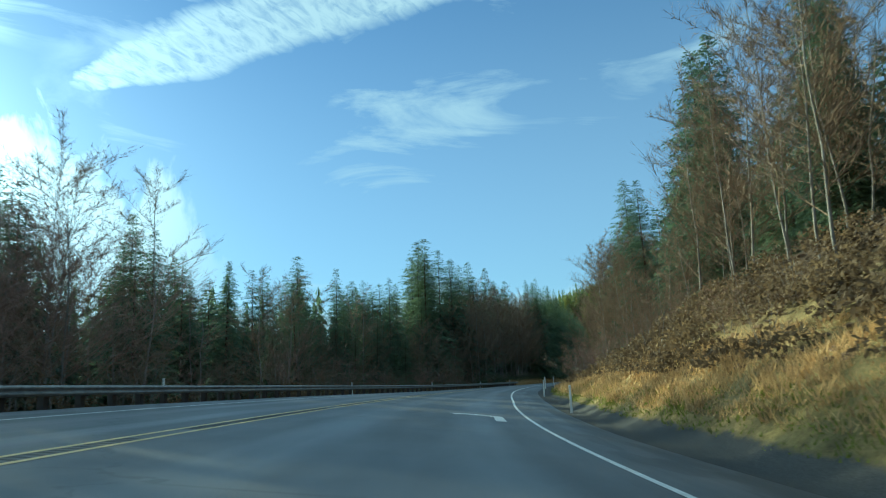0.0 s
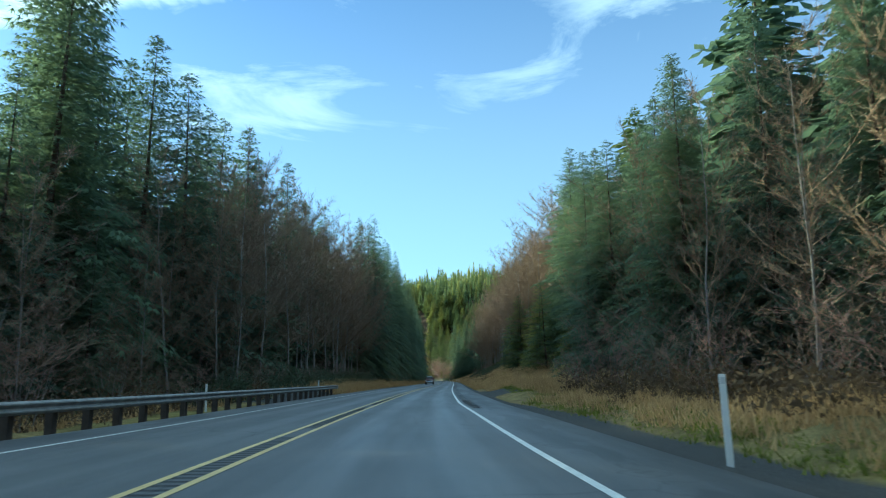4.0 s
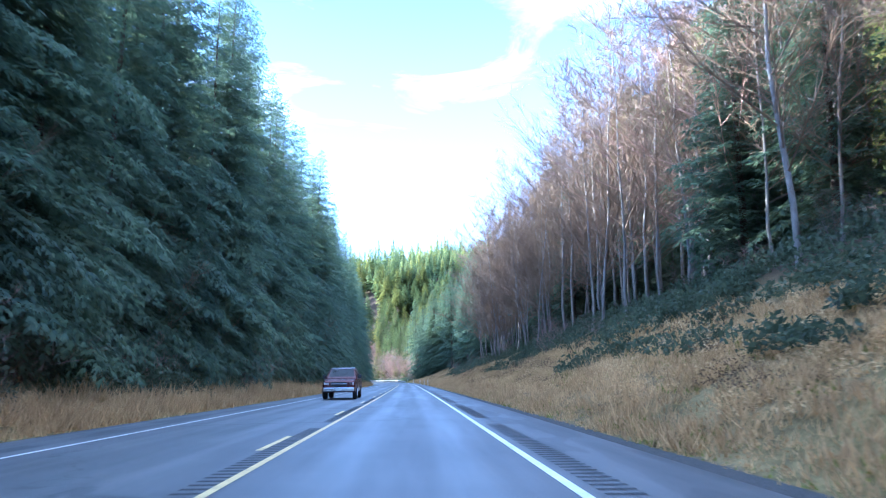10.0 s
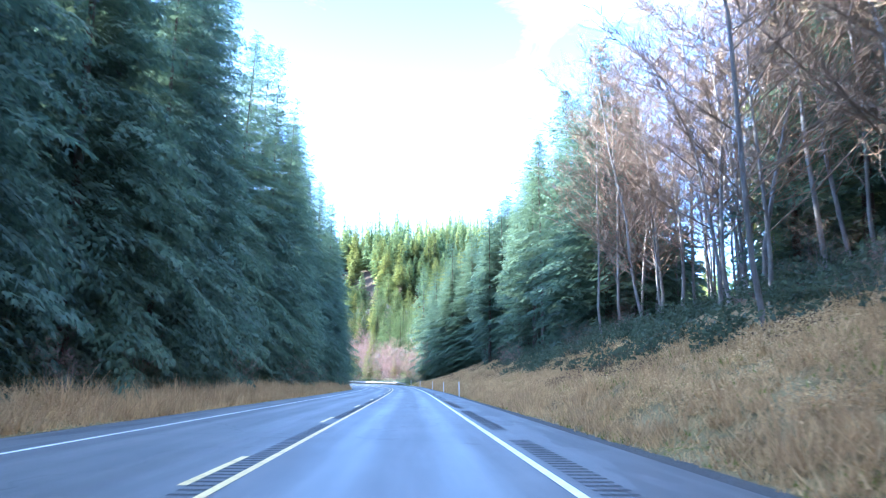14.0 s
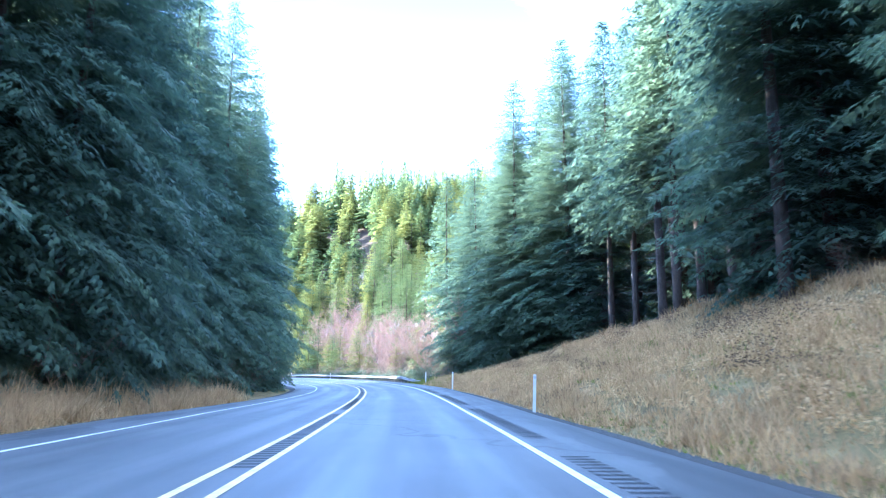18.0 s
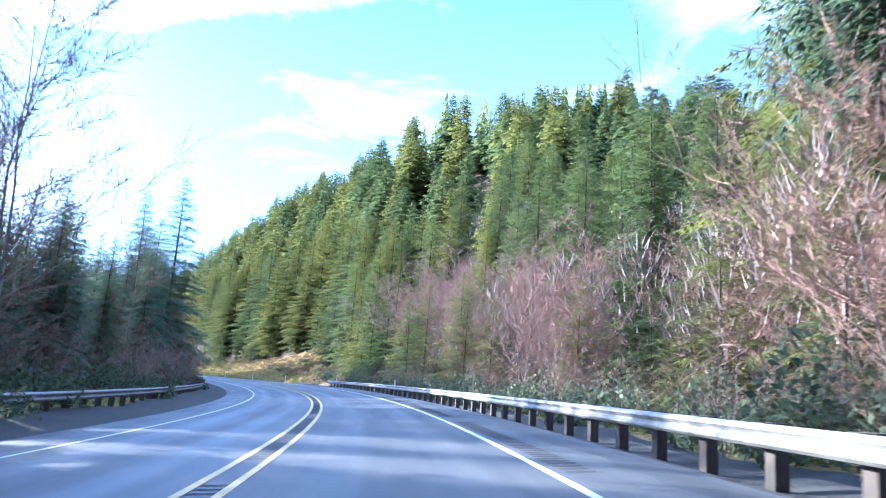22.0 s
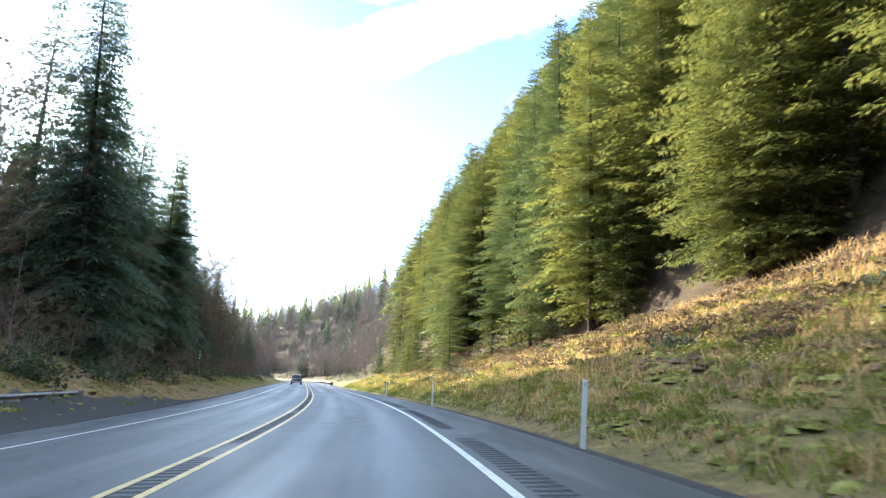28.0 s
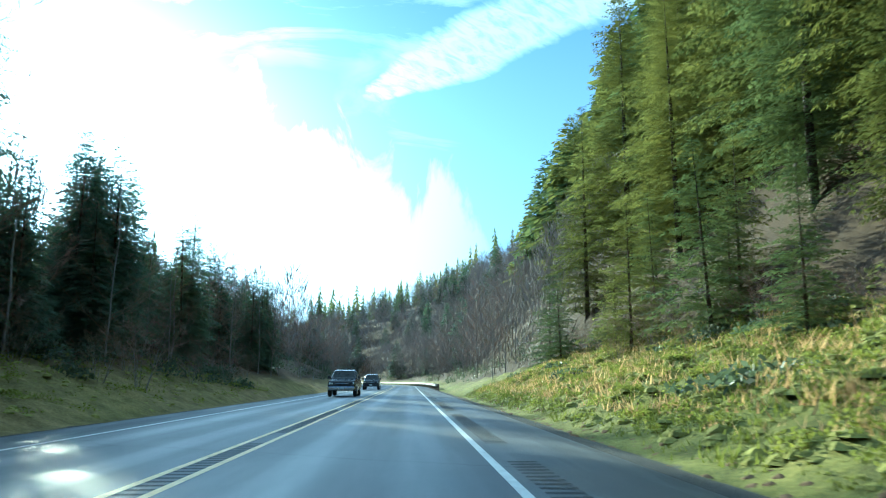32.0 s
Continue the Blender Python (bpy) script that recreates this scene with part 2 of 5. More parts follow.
def asphalt_build(k, b, at):
    # the road's own coordinates: u across (metres), s along, stored on the mesh
    uvs = k.add("ShaderNodeUVMap")
    uvs.uv_map = "road"
    uv = uvs.outputs[0]
    sep = k.add("ShaderNodeSeparateXYZ")
    k.put(sep, 0, uv)
    u, s = sep.outputs[0], sep.outputs[1]
    long = k.add("ShaderNodeCombineXYZ")
    k.put(long, 0, k.math("MULTIPLY", u, 1.0))
    k.put(long, 1, k.math("MULTIPLY", s, 0.06))
    grain, blotch, drag = k.noise(at, 90, 3, 0.7), k.noise(at, 0.35, 5, 0.6), k.noise(long.outputs[0], 2.2, 5, 0.6)
    lane = k.math("ABSOLUTE", k.math("SUBTRACT", k.math("ABSOLUTE", u), 2.1))
    track = k.step(k.math("ABSOLUTE", k.math("SUBTRACT", lane, 0.82)), 0.12, 0.5, 1.0, 0.0)
    v = k.math("ADD", k.math("MULTIPLY", blotch, 0.4), k.math("ADD", k.math("MULTIPLY", drag, 0.5), k.math("MULTIPLY", grain, 0.15)))
    v = k.math("ADD", v, k.math("MULTIPLY", track, 0.10))
    shoulder = k.step(k.math("ABSOLUTE", u), 4.1, 4.5)
    wide = k.add("ShaderNodeCombineXYZ")
    k.put(wide, 0, k.math("MULTIPLY", u, 0.5))
    k.put(wide, 1, k.math("MULTIPLY", s, 0.11))
    sealed = k.step(k.noise(wide.outputs[0], 2.0, 2, 0.4), 0.50, 0.53)
    v = k.math("SUBTRACT", v, k.math("MULTIPLY", shoulder, k.math("MULTIPLY", sealed, 0.20)))
    ragged = k.math("ADD", u, k.math("MULTIPLY", k.math("SUBTRACT", k.noise(wide.outputs[0], 1.1, 4, 0.6), 0.5), 2.2))
    v = k.math("SUBTRACT", v, k.math("MULTIPLY", k.step(ragged, 4.95, 5.1), 0.15))
    crack = k.add("ShaderNodeTexVoronoi", {"Scale": 0.09})
    crack.feature = "DISTANCE_TO_EDGE"
    warp = k.add("ShaderNodeVectorMath")
    k.put(warp, 0, at)
    k.put(warp, 1, k.add("ShaderNodeCombineXYZ", {0: k.math("MULTIPLY", k.noise(at, 0.5, 4), 5.0)}).outputs[0])
    k.put(crack, "Vector", warp.outputs[0])
    v = k.math("SUBTRACT", v, k.math("MULTIPLY", k.step(crack.outputs[0], 0.004, 0.0015), 0.25))
    k.put(b, "Base Color", k.ramp(v, (0.28, (0.044, 0.047, 0.052)), (0.55, (0.088, 0.091, 0.097)), (0.85, (0.14, 0.142, 0.145))))
    wet = k.step(k.noise(long.outputs[0], 0.7, 3), 0.4, 0.65)
    k.put(b, "Roughness", k.math("SUBTRACT", 0.62, k.math("ADD", k.math("MULTIPLY", wet, 0.10), k.math("MULTIPLY", track, 0.08))))
    b.inputs["Specular IOR Level"].default_value = 0.5
    relief(k, b, k.math("ADD", grain, k.math("MULTIPLY", drag, 0.3)), 0.35, 0.006)


def ground_build(k, b, at):
    big, mid, fine = k.noise(at, 0.07, 4), k.noise(at, 0.9, 6, 0.72), k.noise(at, 11, 5, 0.75)
    v = k.math("ADD", k.math("MULTIPLY", mid, 0.6), k.math("MULTIPLY", fine, 0.4))
    straw = k.ramp(v, (0.34, (0.075, 0.055, 0.026)), (0.50, (0.235, 0.165, 0.08)), (0.66, (0.42, 0.30, 0.155)))
    moss = k.ramp(v, (0.34, (0.04, 0.05, 0.018)), (0.52, (0.17, 0.185, 0.036)), (0.70, (0.31, 0.29, 0.06)))
    litter = k.ramp(v, (0.3, (0.03, 0.022, 0.014)), (0.7, (0.10, 0.07, 0.045)))
    layer = k.add("ShaderNodeVertexColor")
    layer.layer_name = "cover"
    where = layer.outputs[0]
    sep = k.add("ShaderNodeSeparateColor")
    k.put(sep, 0, where)
    c = k.mix(k.math("ADD", sep.outputs[1], k.math("MULTIPLY", k.math("SUBTRACT", big, 0.5), 0.9), clamp=True), straw, moss)
    c = k.mix(sep.outputs[0], c, litter)
    gravel = k.ramp(k.noise(at, 30, 3, 0.8), (0.3, (0.035, 0.035, 0.035)), (0.7, (0.115, 0.113, 0.11)))
    c = k.mix(k.step(k.math("ADD", sep.outputs[2], k.math("MULTIPLY", k.math("SUBTRACT", mid, 0.5), 0.8)), 0.4, 0.6), c, gravel)
    k.put(b, "Base Color", c)
    b.inputs["Roughness"].default_value = 0.95
    b.inputs["Specular IOR Level"].default_value = 0.15
    relief(k, b, v, 0.9, 0.12)


def paint_build(colour):
    def build(k, b, at):
        worn, fine = k.noise(at, 2.5, 6, 0.75), k.noise(at, 60, 2)
        v = k.math("ADD", k.math("MULTIPLY", worn, 0.7), k.math("MULTIPLY", fine, 0.3))
        k.put(b, "Base Color", k.ramp(v, (0.30, (0.11, 0.11, 0.11)), (0.42, [c * 0.75 for c in colour]), (0.6, colour)))
        b.inputs["Roughness"].default_value = 0.55
        relief(k, b, fine, 0.3, 0.004)
    return build


def bark(name, dark, light, scale=3.0):
    def build(k, b, at):
        tall = k.add("ShaderNodeMapping", {"Scale": (1, 1, 0.25)})
        k.put(tall, 0, at)
        rough, lichen = k.noise(tall.outputs[0], scale * 3, 5, 0.7), k.noise(at, scale * 0.5, 4)
        v = k.math("ADD", k.math("MULTIPLY", rough, 0.55), k.math("MULTIPLY", lichen, 0.45))
        k.put(b, "Base Color", k.ramp(v, (0.32, dark), (0.68, light)))
        b.inputs["Roughness"].default_value = 0.9
        b.inputs["Specular IOR Level"].default_value = 0.2
        relief(k, b, rough, 0.8, 0.04)
    return material(name, build)


ASPHALT = material("asphalt", asphalt_build)
GROUND = material("ground", ground_build)
WHITE_PAINT = material("white road paint", paint_build((0.78, 0.78, 0.75)))
YELLOW_PAINT = material("yellow road paint", paint_build((0.70, 0.54, 0.22)))
GROOVE = plain("matt dark", (0.034, 0.035, 0.038), 0.9)
ZINC = plain("weathered zinc", (0.25, 0.245, 0.235), 0.6, 0.3, 0.45, 3.0, 0.08)
TIMBER = plain("weathered timber post", (0.06, 0.048, 0.04), 0.85, 0, 0.35, 5.0, 0.4)
PLASTIC = plain("white plastic", (0.78, 0.78, 0.75), 0.45, 0, 0.08, 3.0, 0.05)
REFLECTOR = plain("reflector", (0.75, 0.77, 0.78), 0.2, 0.2, 0.1)
FIR_BARK = bark("fir bark", (0.035, 0.027, 0.022), (0.13, 0.10, 0.08))
ALDER_BARK = bark("alder bark", (0.10, 0.087, 0.074), (0.34, 0.315, 0.285))
TWIG = bark("alder twigs", (0.115, 0.084, 0.056), (0.31, 0.225, 0.15), 1.0)
RED_TWIG = bark("budding twigs", (0.19, 0.12, 0.095), (0.41, 0.275, 0.215), 1.0)
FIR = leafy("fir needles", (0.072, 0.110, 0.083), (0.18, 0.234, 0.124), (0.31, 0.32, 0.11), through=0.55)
# Brighter, yellower copies of FIR, with sunlight put into the needle colour.
HALF_LIT_FIR = leafy("half-lit fir needles", (0.065, 0.100, 0.042), (0.24, 0.28, 0.095), (0.42, 0.41, 0.11), through=0.45)
SUNLIT_FIR = leafy("sunlit-coloured fir needles", (0.085, 0.105, 0.032), (0.32, 0.32, 0.075), (0.56, 0.49, 0.10), through=0.5)
STRAW = leafy("dry grass", (0.29, 0.19, 0.090), (0.67, 0.465, 0.215), (0.79, 0.60, 0.31), 0.8, 0.9)
GREEN_GRASS = leafy("mossy grass", (0.10, 0.12, 0.02), (0.27, 0.285, 0.05), (0.45, 0.41, 0.07), 0.8, 0.7)
BRAMBLE = leafy("bramble leaves", (0.050, 0.070, 0.040), (0.14, 0.165, 0.095), (0.22, 0.22, 0.12), 0.5, 0.7)
FAR_TWIG = bark("far bare twigs", (0.16, 0.135, 0.12), (0.34, 0.30, 0.275), 0.5)
RUST_LEAF = leafy("withered leaves", (0.062, 0.044, 0.026), (0.165, 0.118, 0.068), (0.30, 0.23, 0.13), 0.7, 0.7)

MOSS = plain("moss", (0.25, 0.24, 0.065), 0.95, 0, 0.55, 3.0, 0.8, 0.1)
EARTH = plain("earth and dead bracken", (0.185, 0.125, 0.075), 0.95, 0, 0.55, 3.0, 0.8, 0.1)

# ---- building helpers ----


def mesh_of(name, verts, faces, material=None, smooth=False):
    me = bpy.data.meshes.new(name)
    me.from_pydata([tuple(v) for v in verts], [], [tuple(f) for f in faces])
    if material:
        me.materials.append(material)
    if smooth:
        me.shade_smooth()
    me.update()
    return me


def part(name, data, material, parent, label="", m=None):
    """One mesh object under a thing or a part; data: a bmesh or a mesh."""
    if isinstance(data, bmesh.types.BMesh):
        me = bpy.data.meshes.new(name)
        data.to_mesh(me)
        data.free()
        me.materials.append(material)
        data = me
    ob = new(name, data)
    ob.parent = parent
    if m is not None:
        ob.matrix_basis = m
    return tagged(ob, label)


def box(bm, size, at=(0, 0, 0), bevel=0.0, turn=None):
    m = Matrix.Translation(at) @ (turn or Matrix()) @ Matrix.Diagonal((*size, 1))
    made = bmesh.ops.create_cube(bm, size=1, matrix=m)["verts"]
    if bevel:
        edges = {e for v in made for e in v.link_edges}
        bmesh.ops.bevel(bm, geom=list(edges), offset=bevel, segments=2, affect="EDGES", profile=0.6)
    return bm


def tube(verts, faces, pts, radii, sides=5):
    """Adds a tapered tube along pts."""
    base = len(verts)
    for n, (p, r) in enumerate(zip(pts, radii)):
        d = (pts[min(n + 1, len(pts) - 1)] - pts[max(n - 1, 0)]).normalized()
        a = d.orthogonal().normalized()
        c = d.cross(a)
        for k in range(sides):
            w = 2 * math.pi * k / sides
            verts.append(p + (a * math.cos(w) + c * math.sin(w)) * r)
    for n in range(len(pts) - 1):
        for k in range(sides):
            i, j = base + n * sides + k, base + n * sides + (k + 1) % sides
            faces.append((i, j, j + sides, i + sides))


# ---- the lie of the land, by distance along the road ----
RIGHT = [(-140, 9, 6, 0.4), (0, 9, 5.6, 0.4), (40, 9, 5.2, 0.35), (62, 9, 1.6, 0.2), (100, 8, 0.6, 0.12), (150, 8, 0.4, 0.06), (172, 9, 2.2, 0.25),
         (205, 11, 5.6, 0.35), (300, 11, 5.4, 0.35), (355, 10, 4.4, 0.3), (400, 10, 4.2, 0.3), (425, 10, 4.8, 0.3), (446, 10, 4.0, 0.3), (464, 8, 1.9, 0.3), (478, 8, 1.3, 0.3), (490, 8, 0.5, 0.3), (502, 8, -0.6, 0.34), (520, 8, -0.5, 0.46),
         (560, 8, -0.3, 0.68), (592, 12, 5, 1.0), (618, 14, 7.6, 1.24), (640, 14, 7.0, 1.38), (665, 13, 5.2, 1.5), (690, 11, 3.9, 1.4), (760, 10, 3.5, 1.4), (1200, 14, 5, 0.45)]
LEFT = [(-140, 8, -1.2, -0.03), (130, 8, -1.0, 0.0), (155, 6, 0.9, 0.08), (400, 6, 0.6, 0.05), (440, 8, -0.6, -0.03), (590, 8, 0, 0.05),
        (640, 10, 3.2, 0.2), (800, 12, 4.5, 0.2), (1200, 12, 5, 0.35)]
EDGE = 6.1


def lie(s, u):
    """Height of the ground at s, u (arrays)."""
    s, u = np.asarray(s, float), np.asarray(u, float)
    out = np.zeros(np.broadcast(s, u).shape)
    a = np.abs(u)
    for table, side in ((RIGHT, u > 0), (LEFT, u <= 0)):
        k, w, h, m = (np.array(c, float) for c in zip(*table))
        w, h, m = np.interp(s, k, w), np.interp(s, k, h), np.interp(s, k, m)
        v = np.clip((a - EDGE - 0.6) / w, 0, 1)
        back = np.clip(a - EDGE - 0.6 - w, 0, None)
        z = h * v ** 1.15 + m * back / (1 + (back / 46) ** 4) ** 0.25
        ditch = -0.22 * np.exp(-((a - EDGE - 0.9) / 0.8) ** 2)
        out = np.where(side, z + ditch, out)
    # the hill goes on rising behind the bend
    behind = np.clip((u - 80) / 150, 0, 1)
    out = out + np.interp(s, [500, 570, 640, 820, 1000], [0, 4, 20, 34, 20]) * behind * behind * (3 - 2 * behind)
    fall = np.clip(1 - (a - EDGE) / 12, 0, 1)
    out = out - bank_at(s) * true_u(s, np.sign(u) * np.minimum(a, EDGE)) * np.where(a < EDGE, 1, fall)
    bumps = np.sin(s * 0.31 + u * 0.23) * np.sin(s * 0.17 - u * 0.41 + 1.3) + 0.5 * np.sin(s * 0.83 + 2.1 * np.sin(u * 0.5)) * np.sin(u * 0.9 + s * 0.2)
    out = out + 0.16 * bumps * np.clip((a - EDGE - 0.5) / 3, 0, 1) * (1 + np.clip(a - 20, 0, 60) / 25)
    lumps = np.sin(s * 2.3 + 1.7 * np.sin(u * 1.3)) * np.sin(u * 2.9 + 1.4 * np.sin(s * 0.9)) + 0.6 * np.sin(s * 4.1 - u * 2.2)
    out = out + np.interp(s, [580, 620], [0.07, 0.15]) * lumps * np.clip((a - EDGE - 1.0) / 1.5, 0, 1) * np.clip((24 - a) / 4, 0, 1)
    return out - np.where(a < EDGE - 0.1, 0.05, 0.0)


def road_z(s, u):
    return -bank_at(s) * true_u(s, u)


def spot(s, u, sink=0.0):
    x, y = line(s, u)
    return Vector((float(x), float(y), float(lie(s, u)) - sink))


def grid(name, S, U, height, material, uv=False, cover=None, skirt=False):
    """A strip of ground over the rows S and columns U."""
    ss, uu = np.meshgrid(S, U, indexing="ij")
    x, y = line(ss, uu)
    v = np.stack([x, y, height(ss, uu)], -1).reshape(-1, 3)
    n, m = len(S), len(U)
    i = (np.arange(n - 1)[:, None] * m + np.arange(m - 1)).ravel()
    f = np.stack([i, i + 1, i + m + 1, i + m], -1)
    if skirt:
        ring = np.concatenate([np.arange(m), np.arange(1, n) * m + m - 1, (n - 1) * m + np.arange(m - 2, -1, -1), np.arange(n - 2, 0, -1) * m])
        mid = v.mean(0)
        d = v[ring] - mid
        d[:, 2] = 0
        far = mid + d / np.linalg.norm(d, axis=1)[:, None] * 4200
        far[:, 2] = 12
        base = len(v)
        v = np.concatenate([v, far])
        r = np.arange(len(ring))
        q = (r + 1) % len(ring)
        f = np.concatenate([f, np.stack([ring[r], base + r, base + q, ring[q]], -1)])
    me = mesh_of(name, v.tolist(), f.tolist(), material, True)
    if uv:
        layer = me.uv_layers.new(name="road")
        loops = np.array([lp.vertex_index for lp in me.loops])
        layer.data.foreach_set("uv", np.stack([uu.ravel()[loops], ss.ravel()[loops]], -1).ravel())
    if cover:
        c = np.zeros((len(v), 4))
        c[:, 3] = 1
        c[:n * m, :3] = cover(ss.ravel(), uu.ravel())
        c[n * m:, 0] = 1
        layer = me.color_attributes.new("cover", "FLOAT_COLOR", "POINT")
        layer.data.foreach_set("color", c.ravel())
    return new(name, me)


def cover(s, u):
    """Forest litter, moss, gravel."""
    a = np.abs(u)
    k = np.interp(s, [-140, 60, 140, 200, 395, 452, 468, 600, 640, 700, 760, 790], [13, 11, 11, 14, 15, 15, 9, 15, 15, 14.5, 13, 8])
    kl = np.interp(s, [-140, 140, 160, 430, 600, 640, 790], [8, 8, 10.5, 10, 9, 13, 9])
    edge = np.where(u > 0, k, kl)
    litter = np.clip((a - edge) / 3, 0, 1)
    moss = np.interp(s, [-140, 60, 120, 380, 462, 485, 575, 610, 680, 705, 1200], [0.35, 0.25, 0.25, 0.15, 0.1, 0.4, 0.45, 0.3, 0.45, 0.8, 0.9]) + np.where(u < 0, np.interp(s, [560, 620], [0.15, -0.4]), 0)
    dirt = 0.6 * np.clip((128 - s) / 10, 0, 1) * (u > 0)
    behind_rail = np.clip((s - 482) / 8, 0, 1) * np.clip((np.where(u < 0, 665, 600) - s) / 20, 0, 1)
    gravel = np.clip(1 - (a - 6.3 - 2.0 * behind_rail - dirt) / 0.9, 0, 1)
    turnout = np.clip(1.6 - np.abs(s - 152) / 8, 0, 1) * np.clip(1 - (a - 13) / 2, 0, 1) * (u > 0)
    pull = np.clip((s - 128) / 6, 0, 1) * np.clip((172 - s) / 10, 0, 1) * np.clip(1 - (a - 9.5) / 2, 0, 1) * (u < 0)
    return np.stack([litter, np.clip(moss, 0, 1), np.clip(gravel + turnout + pull, 0, 1)], -1)


U_GROUND = np.concatenate([-np.geomspace(260, 20, 22), -np.arange(18, 6.2, -0.6), [-5.9, -3, 0, 3, 5.9], np.arange(6.3, 20, 0.5), np.geomspace(21, 260, 22)])
ground = tagged(grid("ground", np.concatenate([np.arange(-140, -12, 4.0), np.arange(-12, 770, 0.8), np.arange(772, 1201, 4.0)]), U_GROUND, lie, GROUND, cover=cover, skirt=True),
                "dry grass, moss and forest litter on rolling roadside ground", "ground", kind="structure")
road = tagged(grid("road", np.arange(-140, 1000, 2.0), np.array([-6.2, -5.4, -4.2, -3.0, -1.5, 0, 1.5, 3.0, 4.2, 5.3, 6.0]),
                   lambda s, u: road_z(s, u) - np.clip(np.abs(u) - 5.2, 0, 1) * 0.09, ASPHALT, uv=True),
              "grey worn asphalt two-lane highway with damp wheel tracks", "road", kind="structure")


def stripe(name, u, width, pieces, material, parent, label, lift=0.006):
    verts, faces = [], []
    for a, b in pieces:
        S = np.linspace(a, b, max(2, int((b - a) / 2) + 1))
        base = len(verts)
        for s in S:
            for w in (-width / 2, width / 2):
                x, y = line(s, u + w)
                verts.append((float(x), float(y), float(road_z(s, u + w)) + lift))
        for n in range(len(S) - 1):
            i = base + 2 * n
            faces.append((i, i + 1, i + 3, i + 2))
    return part(name, mesh_of(name, verts, faces, material), material, road, label)


stripe("edge_line", 3.91, 0.12, [(-140, 980)], WHITE_PAINT, road, "worn white edge line")
stripe("edge_line", -3.91, 0.10, [(-140, 980)], WHITE_PAINT, road, "worn white edge line")
stripe("centre_line", 0.21, 0.11, [(-140, 980)], YELLOW_PAINT, road, "solid yellow centre line")
stripe("centre_line", -0.21, 0.11, [(-140, 178)] + [(a, a + 3.0) for a in range(184, 396, 12)] + [(400, 980)], YELLOW_PAINT, road, "yellow centre line, broken on the straight")

# ---- trees: a few shapes of each kind, grown once ----


